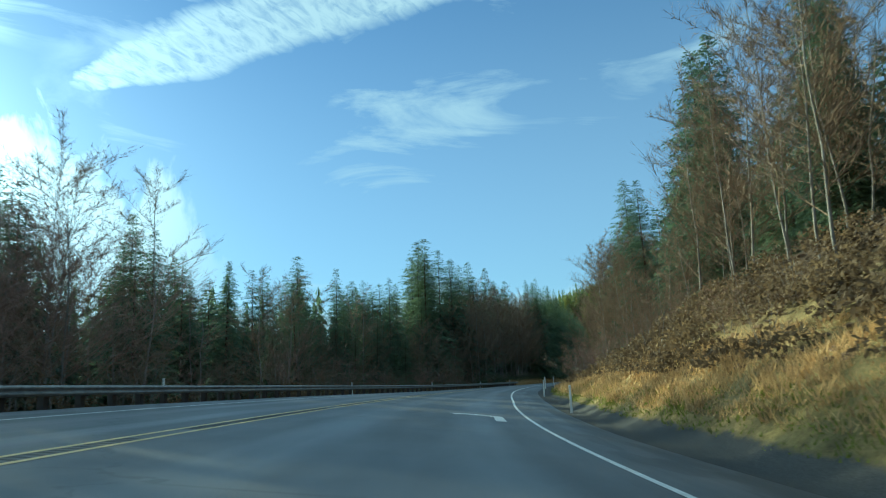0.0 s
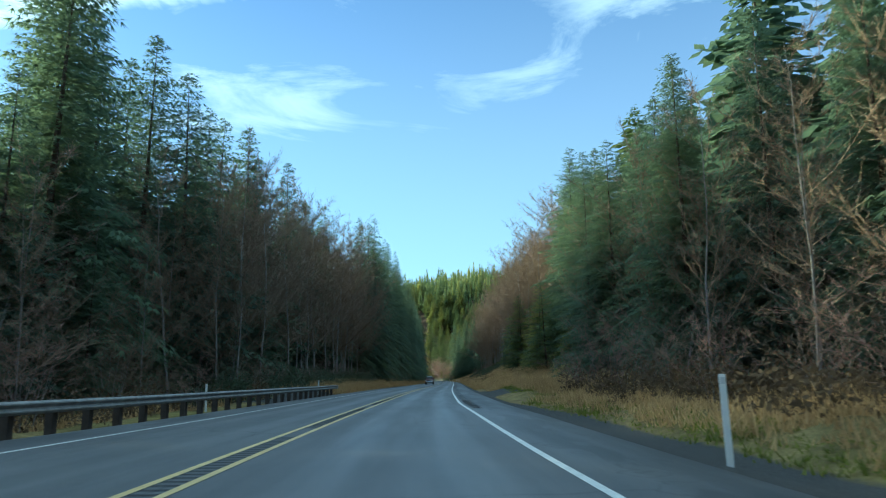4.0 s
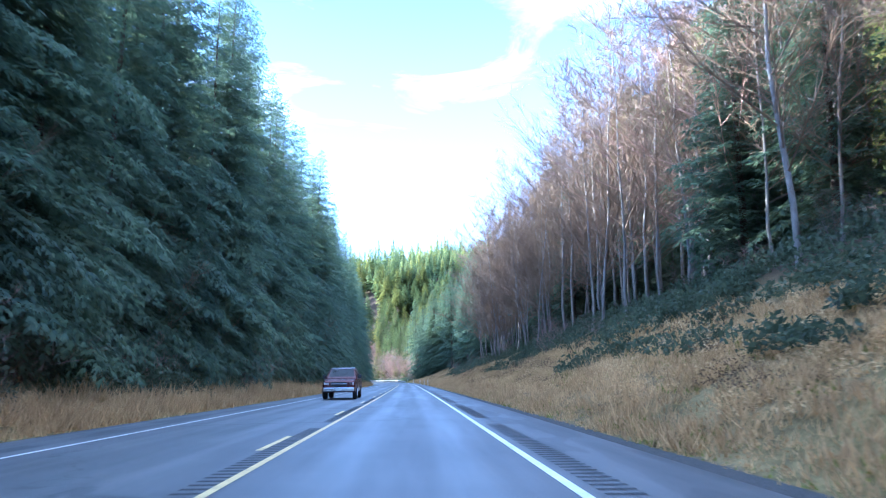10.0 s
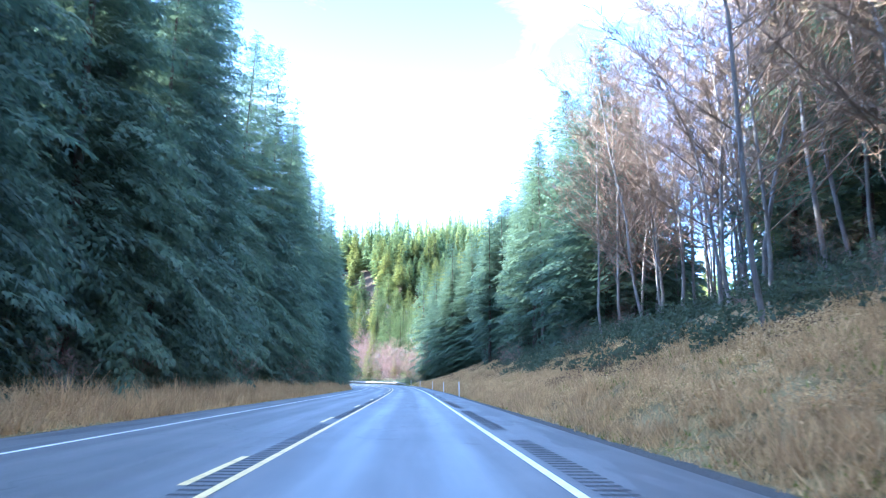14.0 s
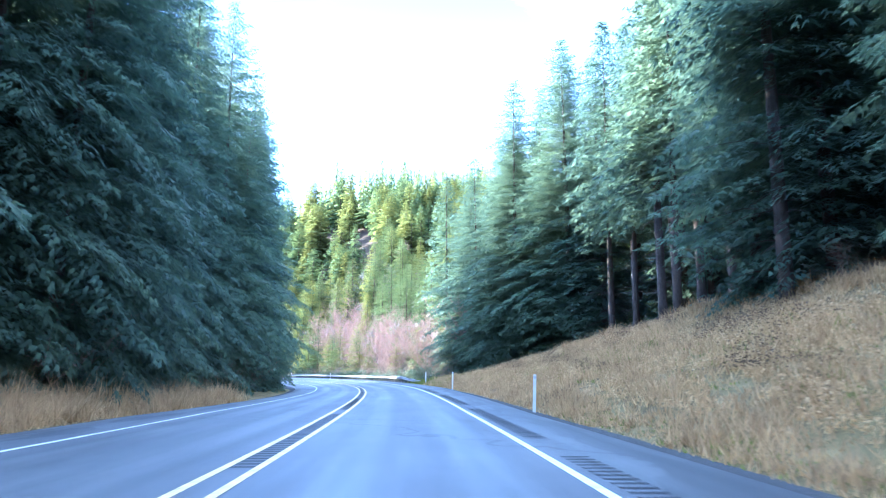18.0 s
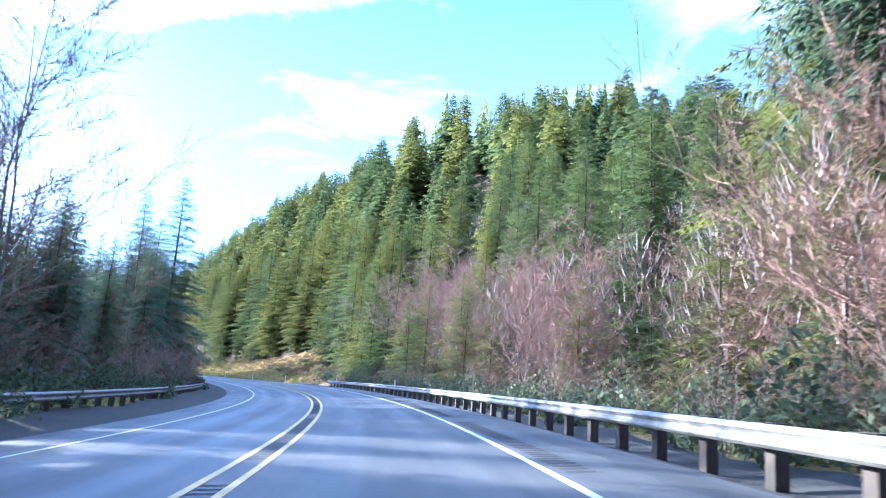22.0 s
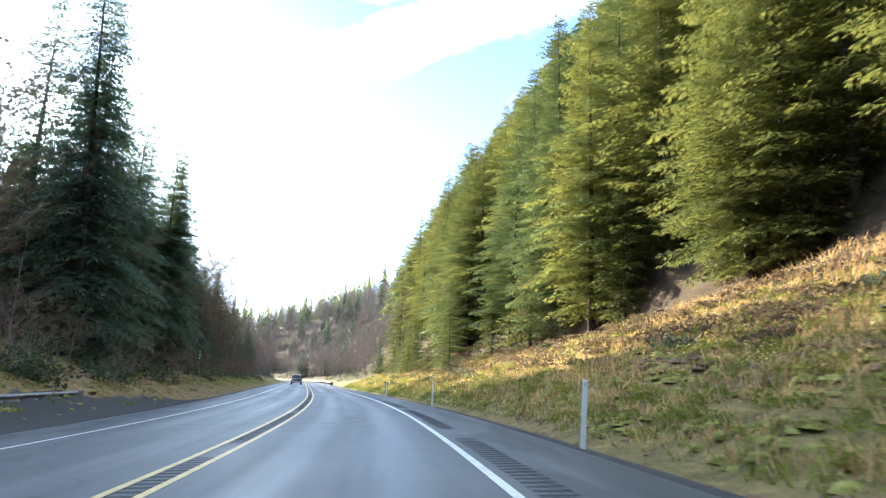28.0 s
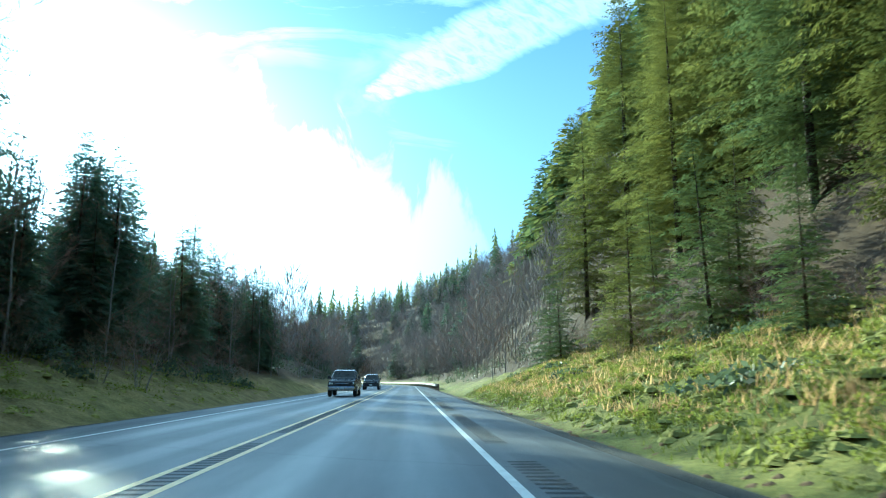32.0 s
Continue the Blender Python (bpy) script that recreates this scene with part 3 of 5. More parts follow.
def grow_conifer(seed, tall, wide, levels, boughs, sprays, bare=0.1, thin=0.0, fine=0, lift=0.0):
    """Trunk and crown meshes of a fir: whorls of drooping boughs with flat sprays."""
    r = random.Random(seed)
    tv, tf = [], []
    lean = Vector((r.uniform(-0.02, 0.02), r.uniform(-0.02, 0.02), 1)) * tall
    tube(tv, tf, [lean * k for k in (-0.02, 0.03, 0.35, 0.7, 1)], [tall * q for q in (0.015, 0.011, 0.008, 0.0036, 0.0004)], 7)
    v, f = [], []
    if bare > 0.15:
        for _ in range(26):
            k = r.uniform(0.05, bare + 0.1)
            w, n = r.uniform(0, 6.283), r.uniform(0.25, 0.6) * wide
            a, d = lean * k, Vector((math.cos(w), math.sin(w), r.uniform(-0.35, 0.1)))
            tube(tv, tf, [a, a + d * n * 0.5, a + d * n + Vector((0, 0, -0.15 * n))], [0.03, 0.018, 0.006], 3)
    for level in range(levels):
        k = level / levels
        up = bare + (1 - bare) * (1 - (1 - k) ** 1.22)
        reach = wide * ((1 - k) ** 0.78) * (0.62 + 0.38 * min(1, k / 0.14)) * r.uniform(0.85, 1.12) + 0.12
        n = max(4, round(boughs * (0.6 + 0.4 * (1 - k))))
        turn = r.uniform(0, 6.283)
        for b in range(n):
            if k < 0.7 and r.random() < thin:
                continue
            w = turn + 6.283 * b / n + r.uniform(-0.25, 0.25)
            length = reach * r.uniform(0.62, 1.12)
            rise = 0.42 * k - 0.12 + lift + r.uniform(-0.12, 0.12)
            sag = (0.20 + 0.14 * (1 - k)) * (1 - 1.5 * lift) * r.uniform(0.6, 1.4)
            flat = Vector((math.cos(w), math.sin(w), 0))
            side = Vector((-flat.y, flat.x, 0))
            root = lean * (up + r.uniform(-0.4, 0.4) * (1 - bare) / levels)
            if fine:
                step = tall / 26 * fine * (1 - 0.3 * k - 0.1 * k ** 4)
                m = max(3, round(length / (0.5 * step)))
                for j in range(m):
                    q = (j + r.uniform(0.3, 0.8)) / m
                    p = root + flat * (length * q) + Vector((0, 0, length * (rise * q - sag * q * q)))
                    for hand in (-1, 1):
                        wing = (0.50 * (1 - 0.85 * q) + 0.05) * length * r.uniform(0.6, 1.2)
                        d = (flat * r.uniform(0.5, 0.9) + side * hand + Vector((0, 0, rise - 2 * sag * q + r.uniform(-0.35, 0.1)))).normalized()
                        h = Vector((-d.y, d.x, r.uniform(-0.3, 0.3)))
                        c = max(1, round(wing / (0.55 * step)))
                        for n2 in range(c):
                            o = p + d * (wing * (n2 + r.uniform(0, 0.5)) / c) + Vector((0, 0, step * r.uniform(-0.2, 0.2)))
                            for fan in (-0.85, 0.0, 0.85) if n2 < c - 1 else (-0.6, -0.1, 0.2, 0.65):
                                i = len(v)
                                n1 = h * (0.082 * step)
                                tip = o + (d + h * fan * r.uniform(0.6, 1.3)) * (step * r.uniform(0.38, 0.72)) - Vector((0, 0, step * r.uniform(0.0, 0.22)))
                                v.extend((o - n1, tip, o + n1))
                                f.append((i, i + 1, i + 2))
            for j in range(0 if fine else max(3, round(sprays * (0.35 + 0.65 * length / wide)))):
                m = max(3, round(sprays * (0.35 + 0.65 * length / wide)))
                q = (j + 0.6) / m
                p = root + flat * (length * q) + Vector((0, 0, length * (rise * q - sag * q * q)))
                out = flat + Vector((0, 0, rise - 2 * sag * q))
                size = length * (0.40 * (1 - 0.70 * q) + 0.11) * r.uniform(0.75, 1.3) * 10 / (sprays + 4)
                for hand in (-1, 1):
                    d = (out * r.uniform(0.45, 0.8) + side * hand * r.uniform(0.6, 0.95) + Vector((0, 0, r.uniform(-0.5, 0.02)))).normalized() * size * 1.25
                    h = d.cross(Vector((0, 0, 1))).normalized() * size * r.uniform(0.24, 0.38) + Vector((0, 0, r.uniform(-0.1, 0.1) * size))
                    i = len(v)
                    v.extend((p - h * 0.3, p + d * 0.5 - h, p + d, p + d * 0.55 + h))
                    f.append((i, i + 1, i + 2, i + 3))
            if fine:
                continue
            i = len(v)
            e = root + flat * length + Vector((0, 0, length * (rise - sag)))
            c = root + flat * length * 0.72 + Vector((0, 0, length * (rise * 0.72 - sag * 0.52)))
            h = side * length * 0.07
            v.extend((c - h, e, c + h))
            f.append((i, i + 1, i + 2))
    return mesh_of("trunk", tv, tf, FIR_BARK, True), mesh_of("crown", v, f)


def grow_bare(seed, tall, spread, limbs, twigs, stems=1):
    """Trunk and crown meshes of a leafless alder or maple: stems and limbs as tubes, twigs as fine slivers."""
    r = random.Random(seed)
    tv, tf, v, f = [], [], [], []

    def sliver(p, d, w):
        i = len(v)
        a = d.cross(Vector((r.uniform(-1, 1), r.uniform(-1, 1), r.uniform(-1, 1)))).normalized() * w
        v.extend((p - a, p + a, p + d))
        f.append((i, i + 1, i + 2))

    for st in range(stems):
        w0 = r.uniform(0, 6.283)
        tilt = 0.02 if stems == 1 else r.uniform(0.08, 0.32)
        out = Vector((math.cos(w0) * tilt, math.sin(w0) * tilt, 1))
        pts, p = [], Vector((out.x, out.y, 0)) * 0.6 - Vector((0, 0, 0.3))
        h = tall * (1 if st == 0 else r.uniform(0.7, 0.98))
        for k in range(9):
            pts.append(p.copy())
            p = p + out * (h / 8) + Vector((r.uniform(-1, 1), r.uniform(-1, 1), 0)) * h * 0.012
        thick = h * 0.0056
        tube(tv, tf, pts, [thick * (1 - 0.93 * k / 8) for k in range(9)], 6)
        for b in range(limbs):
            k = 0.17 + 0.81 * (b + r.random()) / limbs
            a = k * 8
            i = min(7, int(a))
            root = pts[i].lerp(pts[i + 1], a - i)
            w = r.uniform(0, 6.283)
            length = spread * (1.05 - 0.75 * k) * r.uniform(0.6, 1.25)
            d = Vector((math.cos(w), math.sin(w), r.uniform(0.35, 1.0)))
            q, q2 = root + d * length * 0.4, None
            d2 = d + Vector((r.uniform(-0.3, 0.3), r.uniform(-0.3, 0.3), r.uniform(0.0, 0.45)))
            q2 = q + d2 * length * 0.35
            q3 = q2 + (d2 + Vector((r.uniform(-0.3, 0.3), r.uniform(-0.3, 0.3), 0.2))) * length * 0.28
            rad = thick * (1 - 0.85 * k) * 0.42
            tube(v, f, [root, q, q2, q3], [rad, rad * 0.7, rad * 0.42, rad * 0.1], 3)
            chain = [root, q, q2, q3]
            for t in range(twigs):
                g = r.uniform(0.25, 2.98)
                i = min(2, int(g))
                at = chain[i].lerp(chain[i + 1], g - i)
                td = Vector((r.gauss(0, 0.6), r.gauss(0, 0.6), r.uniform(-0.1, 0.9))) + d * 0.5
                td = td.normalized() * length * r.uniform(0.12, 0.34)
                sliver(at, td, 0.006 + 0.0005 * tall)
                for _ in range(3):
                    sliver(at + td * r.uniform(0.3, 0.9), (td * 0.5 + Vector((r.gauss(0, 0.2), r.gauss(0, 0.2), r.uniform(-0.1, 0.25)))) * r.uniform(0.5, 1.1), 0.005 + 0.0003 * tall)
    return mesh_of("trunk", tv, tf, ALDER_BARK, True), mesh_of("crown", v, f)


def with_material(me, mat):
    me = me.copy()
    me.materials.clear()
    me.materials.append(mat)
    return me


def kinds(shapes, mats):
    return [(t, with_material(c, m)) for t, c in shapes for m in mats]


FIRS_NEAR = kinds([grow_conifer(n, 26, w, 40, 9, 0, b, 0.0, 0.62, 0.05) for n, w, b in ((1, 6.0, 0.02), (2, 5.4, 0.03), (3, 6.4, 0.01), (4, 5.7, 0.05))], [FIR])
FIRS_INNER = kinds([grow_conifer(n, 26, w, 36, 8, 0, b, 0.0, 0.9, 0.05) for n, w, b in ((5, 6.0, 0.03), (6, 5.4, 0.08), (7, 6.2, 0.05))], [FIR])
FIRS_SUNNY = kinds([grow_conifer(n, 21, w, 31, 9, 0, b, 0.08, 0.66, 0.17) for n, w, b in ((8, 5.2, 0.03), (9, 4.6, 0.06))], [SUNLIT_FIR, SUNLIT_FIR, HALF_LIT_FIR])
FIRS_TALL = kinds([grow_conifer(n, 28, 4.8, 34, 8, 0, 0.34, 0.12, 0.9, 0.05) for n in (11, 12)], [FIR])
FIRS_MID = kinds([grow_conifer(n, 26, 6.0, 31, 7, 4, 0.06, 0, 0, 0.1) for n in (21, 22, 23)], [FIR, SUNLIT_FIR, HALF_LIT_FIR])
FIRS_HILL = kinds([grow_conifer(n, 20, w, 27, 9, 0, 0.02, 0.06, 1.2, 0.14) for n, w in ((25, 4.8), (26, 4.3), (27, 5.3))], [SUNLIT_FIR, HALF_LIT_FIR, HALF_LIT_FIR])
FIRS_YOUNG = kinds([grow_conifer(n, 9, 2.8, 22, 8, 0, 0.0, 0.1, 1.4, 0.2) for n in (31, 32)], [SUNLIT_FIR, HALF_LIT_FIR])
ALDERS_NEAR = kinds([grow_bare(n, 18, 6.0, 32, 40) for n in (41, 42, 43, 44)], [TWIG])
ALDERS_RED = kinds([grow_bare(n, 13, 6.5, 20, 40, 3) for n in (51, 52)], [RED_TWIG])
ALDERS_MID = kinds([grow_bare(n, 17, 5.5, 20, 20) for n in (61, 62)], [TWIG, RED_TWIG])
SHRUBS = kinds([grow_bare(n, 3.6, 2.6, 5, 9, 6) for n in (71, 72)], [TWIG, RED_TWIG])
dice = random.Random(7)


def tree(name, shape, s, u, height, native, label, category, group, sway=2.0, slender=1.0):
    top = tagged(new(name), label, category, group)
    k = height / native
    turn = dice.uniform(0, 360)
    slim = k * slender * dice.uniform(0.88, 1.12)
    top.matrix_basis = Matrix.Translation(spot(s, u, 0.15)) @ pose(0, 0, 0, 0, dice.uniform(-sway, sway), turn).to_4x4() @ Matrix.Diagonal((slim, slim, k, 1))
    part("trunk", shape[0], None, top)
    part("crown", shape[1], None, top)
    return top


masses = {}


def fir(s, u, height, near=True, young=False, tall=False, sunny=False, close=False, hill=False, slender=1.0):
    if hill:
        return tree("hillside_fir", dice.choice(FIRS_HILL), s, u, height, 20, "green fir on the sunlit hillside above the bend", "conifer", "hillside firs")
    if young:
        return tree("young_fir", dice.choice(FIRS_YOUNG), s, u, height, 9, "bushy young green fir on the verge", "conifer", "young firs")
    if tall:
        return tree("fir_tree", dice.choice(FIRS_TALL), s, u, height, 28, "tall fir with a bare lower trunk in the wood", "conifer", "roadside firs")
    # sunny: a fir whose needle colour already holds the sunlight
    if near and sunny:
        return tree("sunlit_fir_tree", dice.choice(FIRS_SUNNY), s, u, height, 21, "fir with sunlight in its green needle colour, above the cut slope", "conifer", "roadside firs")
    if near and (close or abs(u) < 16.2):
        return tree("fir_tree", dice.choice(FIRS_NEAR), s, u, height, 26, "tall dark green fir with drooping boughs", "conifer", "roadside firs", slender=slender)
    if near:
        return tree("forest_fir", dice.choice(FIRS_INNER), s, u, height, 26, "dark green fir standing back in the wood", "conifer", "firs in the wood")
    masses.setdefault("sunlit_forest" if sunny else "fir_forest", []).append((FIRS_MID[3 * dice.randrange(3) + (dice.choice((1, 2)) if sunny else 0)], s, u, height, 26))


def alder(s, u, height, near=True, red=False):
    if red:
        return tree("bare_maple", dice.choice(ALDERS_RED), s, u, height, 13, "leafless spreading tree with reddish twigs", "bare tree", "bare trees", 6.0)
    if near:
        return tree("bare_alder", dice.choice(ALDERS_NEAR), s, u, height, 18, "leafless alder with a pale slender trunk", "bare tree", "bare trees", 7.0)
    pick = dice.randrange(2)
    masses.setdefault("reddish_thicket" if pick else "alder_thicket", []).append((ALDERS_MID[2 * dice.randrange(2) + pick], s, u, height, 17))


def arrays(me):
    v = np.empty(len(me.vertices) * 3)
    me.vertices.foreach_get("co", v)
    loops = np.empty(len(me.loops), int)
    me.loops.foreach_get("vertex_index", loops)
    sizes = np.empty(len(me.polygons), int)
    me.polygons.foreach_get("loop_total", sizes)
    return v.reshape(-1, 3), loops, sizes


def join_mass(name, placed, label):
    """Joins the trees of the wood's depth into one object."""
    known, V, L, N, K, base, mats = {}, [], [], [], [], 0, []
    for (trunk, crown), s, u, height, native in placed:
        k = height / native
        slim, turn = k * dice.uniform(0.88, 1.15), dice.uniform(0, 6.283)
        c, w = math.cos(turn) * slim, math.sin(turn) * slim
        p = spot(s, u, 0.2)
        m = np.array([[c, w, 0], [-w, c, 0], [0, 0, k]])
        for me in (trunk, crown):
            if me.name not in known:
                known[me.name] = arrays(me)
            v, loops, sizes = known[me.name]
            if me.materials[0] not in mats:
                mats.append(me.materials[0])
            V.append(v @ m + np.array(p))
            L.append(loops + base)
            N.append(sizes)
            K.append(np.full(len(sizes), mats.index(me.materials[0])))
            base += len(v)
    V, L, N, K = (np.concatenate(x) for x in (V, L, N, K))
    me = bpy.data.meshes.new(name)
    me.vertices.add(len(V))
    me.vertices.foreach_set("co", V.ravel())
    me.loops.add(len(L))
    me.loops.foreach_set("vertex_index", L)
    me.polygons.add(len(N))
    me.polygons.foreach_set("loop_start", np.concatenate([[0], np.cumsum(N)[:-1]]))
    me.polygons.foreach_set("material_index", K)
    for m in mats:
        me.materials.append(m)
    me.update(calc_edges=True)
    return tagged(new(name, me), label, "woods", kind="stuff")


def shrub(s, u, height):
    return tree("bare_shrub", dice.choice(SHRUBS), s, u, height, 3.6, "leafless many-stemmed shrub on the verge", "shrub", "bare shrubs")


def plant(grower, s0, s1, u0, u1, count, low, high, **how):
    """Stands count plants between s0 and s1, u0 and u1, evenly but not in rows."""
    dice.seed(f"{s0} {s1} {u0} {u1}")
    for n in range(count):
        s = s0 + (s1 - s0) * (n + dice.uniform(0.05, 0.95)) / count
        grower(s, dice.uniform(u0, u1), dice.uniform(low, high), **how)


# first stretch, the bend: wood behind the rail, bank with alders
plant(alder, -10, 145, -26, -14, 34, 8, 14, near=False)
# firs out of view on the left, added to shade the right bank
plant(fir, 18, 46, -38, -24, 17, 17, 21)
plant(alder, 24, 33, -13, -11, 2, 9.5, 11, red=True)
plant(alder, 27, 40, -15, -12, 3, 12, 14)
plant(fir, 46, 140, -40, -26, 30, 15, 19)
plant(fir, 40, 105, -28, -18, 14, 13, 17)
plant(fir, 98, 122, -26, -17, 9, 16, 20)
plant(alder, 55, 135, -18, -13, 16, 9, 13)
# kept below the skyline, added to cast shade on the right verge
plant(fir, 62, 126, -22, -15, 15, 10, 14)
plant(shrub, 58, 128, 9.5, 14, 26, 2.5, 4.5)
# low firs, also added as shadow casters for that verge
plant(fir, 68, 152, -17, -13, 20, 7, 10)
plant(fir, 124, 141, -23, -17, 6, 24, 29)
plant(fir, 141, 165, -25, -16, 8, 22, 28)
plant(fir, -40, 150, -80, -38, 70, 15, 21, near=False)
plant(shrub, -10, 140, -14, -9.5, 46, 2.5, 5)
plant(alder, 5, 48, 13, 19, 20, 9, 14)
plant(alder, 48, 78, 13.5, 19, 14, 7, 10)
plant(fir, 5, 60, 20, 28, 14, 13, 18)
plant(fir, 60, 92, 20, 27, 9, 20, 27)
plant(fir, -20, 100, 29, 60, 46, 14, 19, near=False)
plant(alder, 64, 80, 12.5, 17, 8, 10, 14)
plant(alder, 80, 98, 12.5, 17, 8, 13, 17)
plant(fir, 70, 96, 14.5, 18, 5, 15, 21, close=True)
plant(alder, 98, 128, 13, 17, 9, 9, 14)
plant(fir, 92, 122, 18, 24, 8, 14, 20)
plant(fir, 118, 150, 15, 22, 9, 14, 19)
plant(fir, 168, 188, 18, 22, 5, 23, 28, close=True)
plant(fir, 95, 140, 23, 50, 22, 22, 29, near=False)
plant(fir, 140, 178, 32, 52, 18, 22, 29, near=False)
plant(fir, 146, 166, 29, 33, 5, 20, 26)
plant(alder, 160, 164, 18, 19.5, 2, 15, 17)
plant(shrub, 0, 60, 10, 15, 16, 2, 3.5)
# the straight
plant(alder, 135, 165, -17, -11.5, 16, 13, 20)
plant(alder, 165, 222, -16.5, -11.5, 34, 17, 24)
plant(fir, 160, 225, -23, -16.5, 19, 23, 29)
plant(fir, 213, 250, -13, -11, 12, 28, 33, slender=0.72)
plant(fir, 250, 440, -12.8, -10.8, 56, 28.5, 34.5, slender=0.66)
plant(fir, 140, 432, -42, -22, 90, 17, 23, near=False)
# back rows hidden by the belt, their height set to shade the right side
plant(fir, 226, 480, -22, -15.5, 70, 23, 28.5, near=False)
plant(fir, 246, 264, 19, 24, 4, 16, 20)
plant(fir, 296, 350, 20, 27, 7, 18, 24)
plant(fir, 440, 492, -13.6, -10.6, 22, 28, 33, slender=0.78)
plant(alder, 210, 330, -13.5, -11, 18, 7, 13)
plant(fir, 215, 420, -13, -11, 14, 4, 9, young=True)
plant(shrub, 140, 430, -12, -9.5, 46, 2, 4)
plant(alder, 190, 372, 16, 24, 84, 18, 25)
plant(alder, 190, 375, 19, 34, 170, 18, 26, near=False)
plant(fir, 162, 200, 13, 18, 9, 5, 11, young=True)
plant(fir, 172, 215, 24, 29, 4, 18, 23)
plant(alder, 192, 218, 14, 20, 9, 12, 17)
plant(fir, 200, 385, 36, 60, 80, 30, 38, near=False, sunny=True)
plant(alder, 285, 335, 13.5, 17, 16, 16, 22)
plant(fir, 280, 335, 22, 29, 9, 20, 26)
plant(fir, 368, 425, 17, 25, 18, 22, 29, close=True)
fir(492, -12, 30, slender=0.8)
fir(497, -13, 28, slender=0.8)
plant(fir, 484, 514, 19.5, 27, 8, 28, 33, sunny=True)
fir(503, 17.5, 33, tall=True)
plant(fir, 380, 450, 15, 24, 16, 22, 30, tall=True)
plant(fir, 426, 462, 19.5, 34, 20, 24, 30, tall=True)
plant(fir, 455, 479, 15.5, 22, 9, 26, 32, close=True)
plant(fir, 420, 470, 34, 50, 24, 22, 28, near=False)
plant(fir, 466, 490, 13.5, 19, 11, 23, 29, close=True)
plant(fir, 424, 452, 26, 36, 10, 22, 29)
plant(shrub, 170, 420, 13, 18, 36, 1.5, 3)
# the left-hand bend
plant(alder, 474, 545, 12, 24, 22, 8, 13, red=True)
plant(alder, 545, 585, 15, 24, 12, 10, 14, red=True)
plant(fir, 543, 580, 10, 14, 9, 8, 13, young=True)
plant(fir, 478, 600, 11, 18, 22, 5, 11, young=True)
plant(fir, 492, 612, 21, 46, 84, 15, 21, hill=True)
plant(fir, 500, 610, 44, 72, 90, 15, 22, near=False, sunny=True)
plant(fir, 586, 606, 14, 20, 7, 13, 19, hill=True)
plant(alder, 470, 600, 18, 44, 46, 9, 14, near=False)
plant(shrub, 474, 580, 8.6, 12, 44, 2, 4)
plant(alder, 495, 620, -20, -12, 32, 8, 13)
plant(alder, 509, 514, -12.5, -11.5, 2, 15, 17)
plant(fir, 499, 501, -15.5, -14.5, 1, 23, 24, close=True)
# more firs than needed for the wood, added to shade the rail opposite
plant(fir, 505, 545, -24, -14, 16, 9, 13)
plant(fir, 515, 562, -17, -12.5, 13, 8.5, 11.5)
plant(fir, 545, 625, -26, -16, 9, 12, 15)
plant(fir, 548, 570, -18, -14, 4, 15, 19, close=True)
plant(fir, 570, 600, -18, -14, 6, 14, 17, close=True)
plant(fir, 578, 582, -16, -15, 1, 17, 18, close=True)
plant(fir, 590, 612, -18, -14, 6, 15, 18, close=True)
fir(561, -12.8, 21.5, close=True)
plant(fir, 460, 620, -50, -24, 44, 12, 18, near=False)
plant(shrub, 440, 615, -13, -9, 56, 2.5, 5)
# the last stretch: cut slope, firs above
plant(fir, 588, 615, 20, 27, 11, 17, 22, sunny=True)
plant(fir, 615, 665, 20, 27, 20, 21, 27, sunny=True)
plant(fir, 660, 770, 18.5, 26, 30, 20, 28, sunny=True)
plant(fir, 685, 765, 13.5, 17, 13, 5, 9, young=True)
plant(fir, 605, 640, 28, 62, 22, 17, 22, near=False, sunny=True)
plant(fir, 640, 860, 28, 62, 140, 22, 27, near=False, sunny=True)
plant(fir, 600, 760, 17, 21, 18, 6, 11, young=True)
plant(fir, 625, 712, -26, -18, 10, 12, 16)
fir(658, -12.9, 25.5, close=True, slender=0.85)
fir(662.5, -14.5, 23, close=True, slender=0.85)
plant(fir, 666, 692, -17, -13, 8, 18, 22, slender=0.9)
plant(fir, 662, 712, -20, -14, 15, 11, 15)
plant(alder, 622, 662, -18, -12, 11, 13, 17)
plant(fir, 700, 735, -24, -14, 20, 12, 15.5)
plant(fir, 735, 762, -26, -14, 20, 11, 14)
# fills a gap, added to keep the low sun's glare off the road
plant(fir, 720, 748, -16, -12.5, 10, 7, 10)
plant(alder, 724, 728, -14.5, -13.5, 2, 17, 19)
plant(alder, 687, 694, -14, -13, 3, 14, 16)
plant(fir, 682, 690, -17, -15, 2, 15, 17)
plant(fir, 762, 800, -26, -13, 22, 9, 12)
plant(alder, 715, 800, -19, -11.5, 44, 8, 13, near=False)
plant(alder, 695, 722, -16, -12, 9, 11, 15)
fir(672, -22, 26)
fir(667, -25, 24)
plant(alder, 615, 790, -20, -11.5, 44, 7, 12, near=False)
plant(fir, 620, 720, -60, -24, 34, 14, 21, near=False)
plant(fir, 720, 960, -70, -24, 90, 9, 15, near=False)
plant(fir, 860, 1060, -50, -12, 40, 10, 17, near=False)
plant(fir, 860, 1060, 12, 60, 50, 10, 17, near=False)
plant(shrub, 620, 770, -14, -9, 40, 2, 4)
plant(shrub, 660, 760, 10, 18, 30, 1.2, 2.4)
plant(alder, 770, 1040, 9.5, 80, 220, 9, 15, near=False)
plant(alder, 790, 1000, -60, -9.5, 150, 9, 15, near=False)
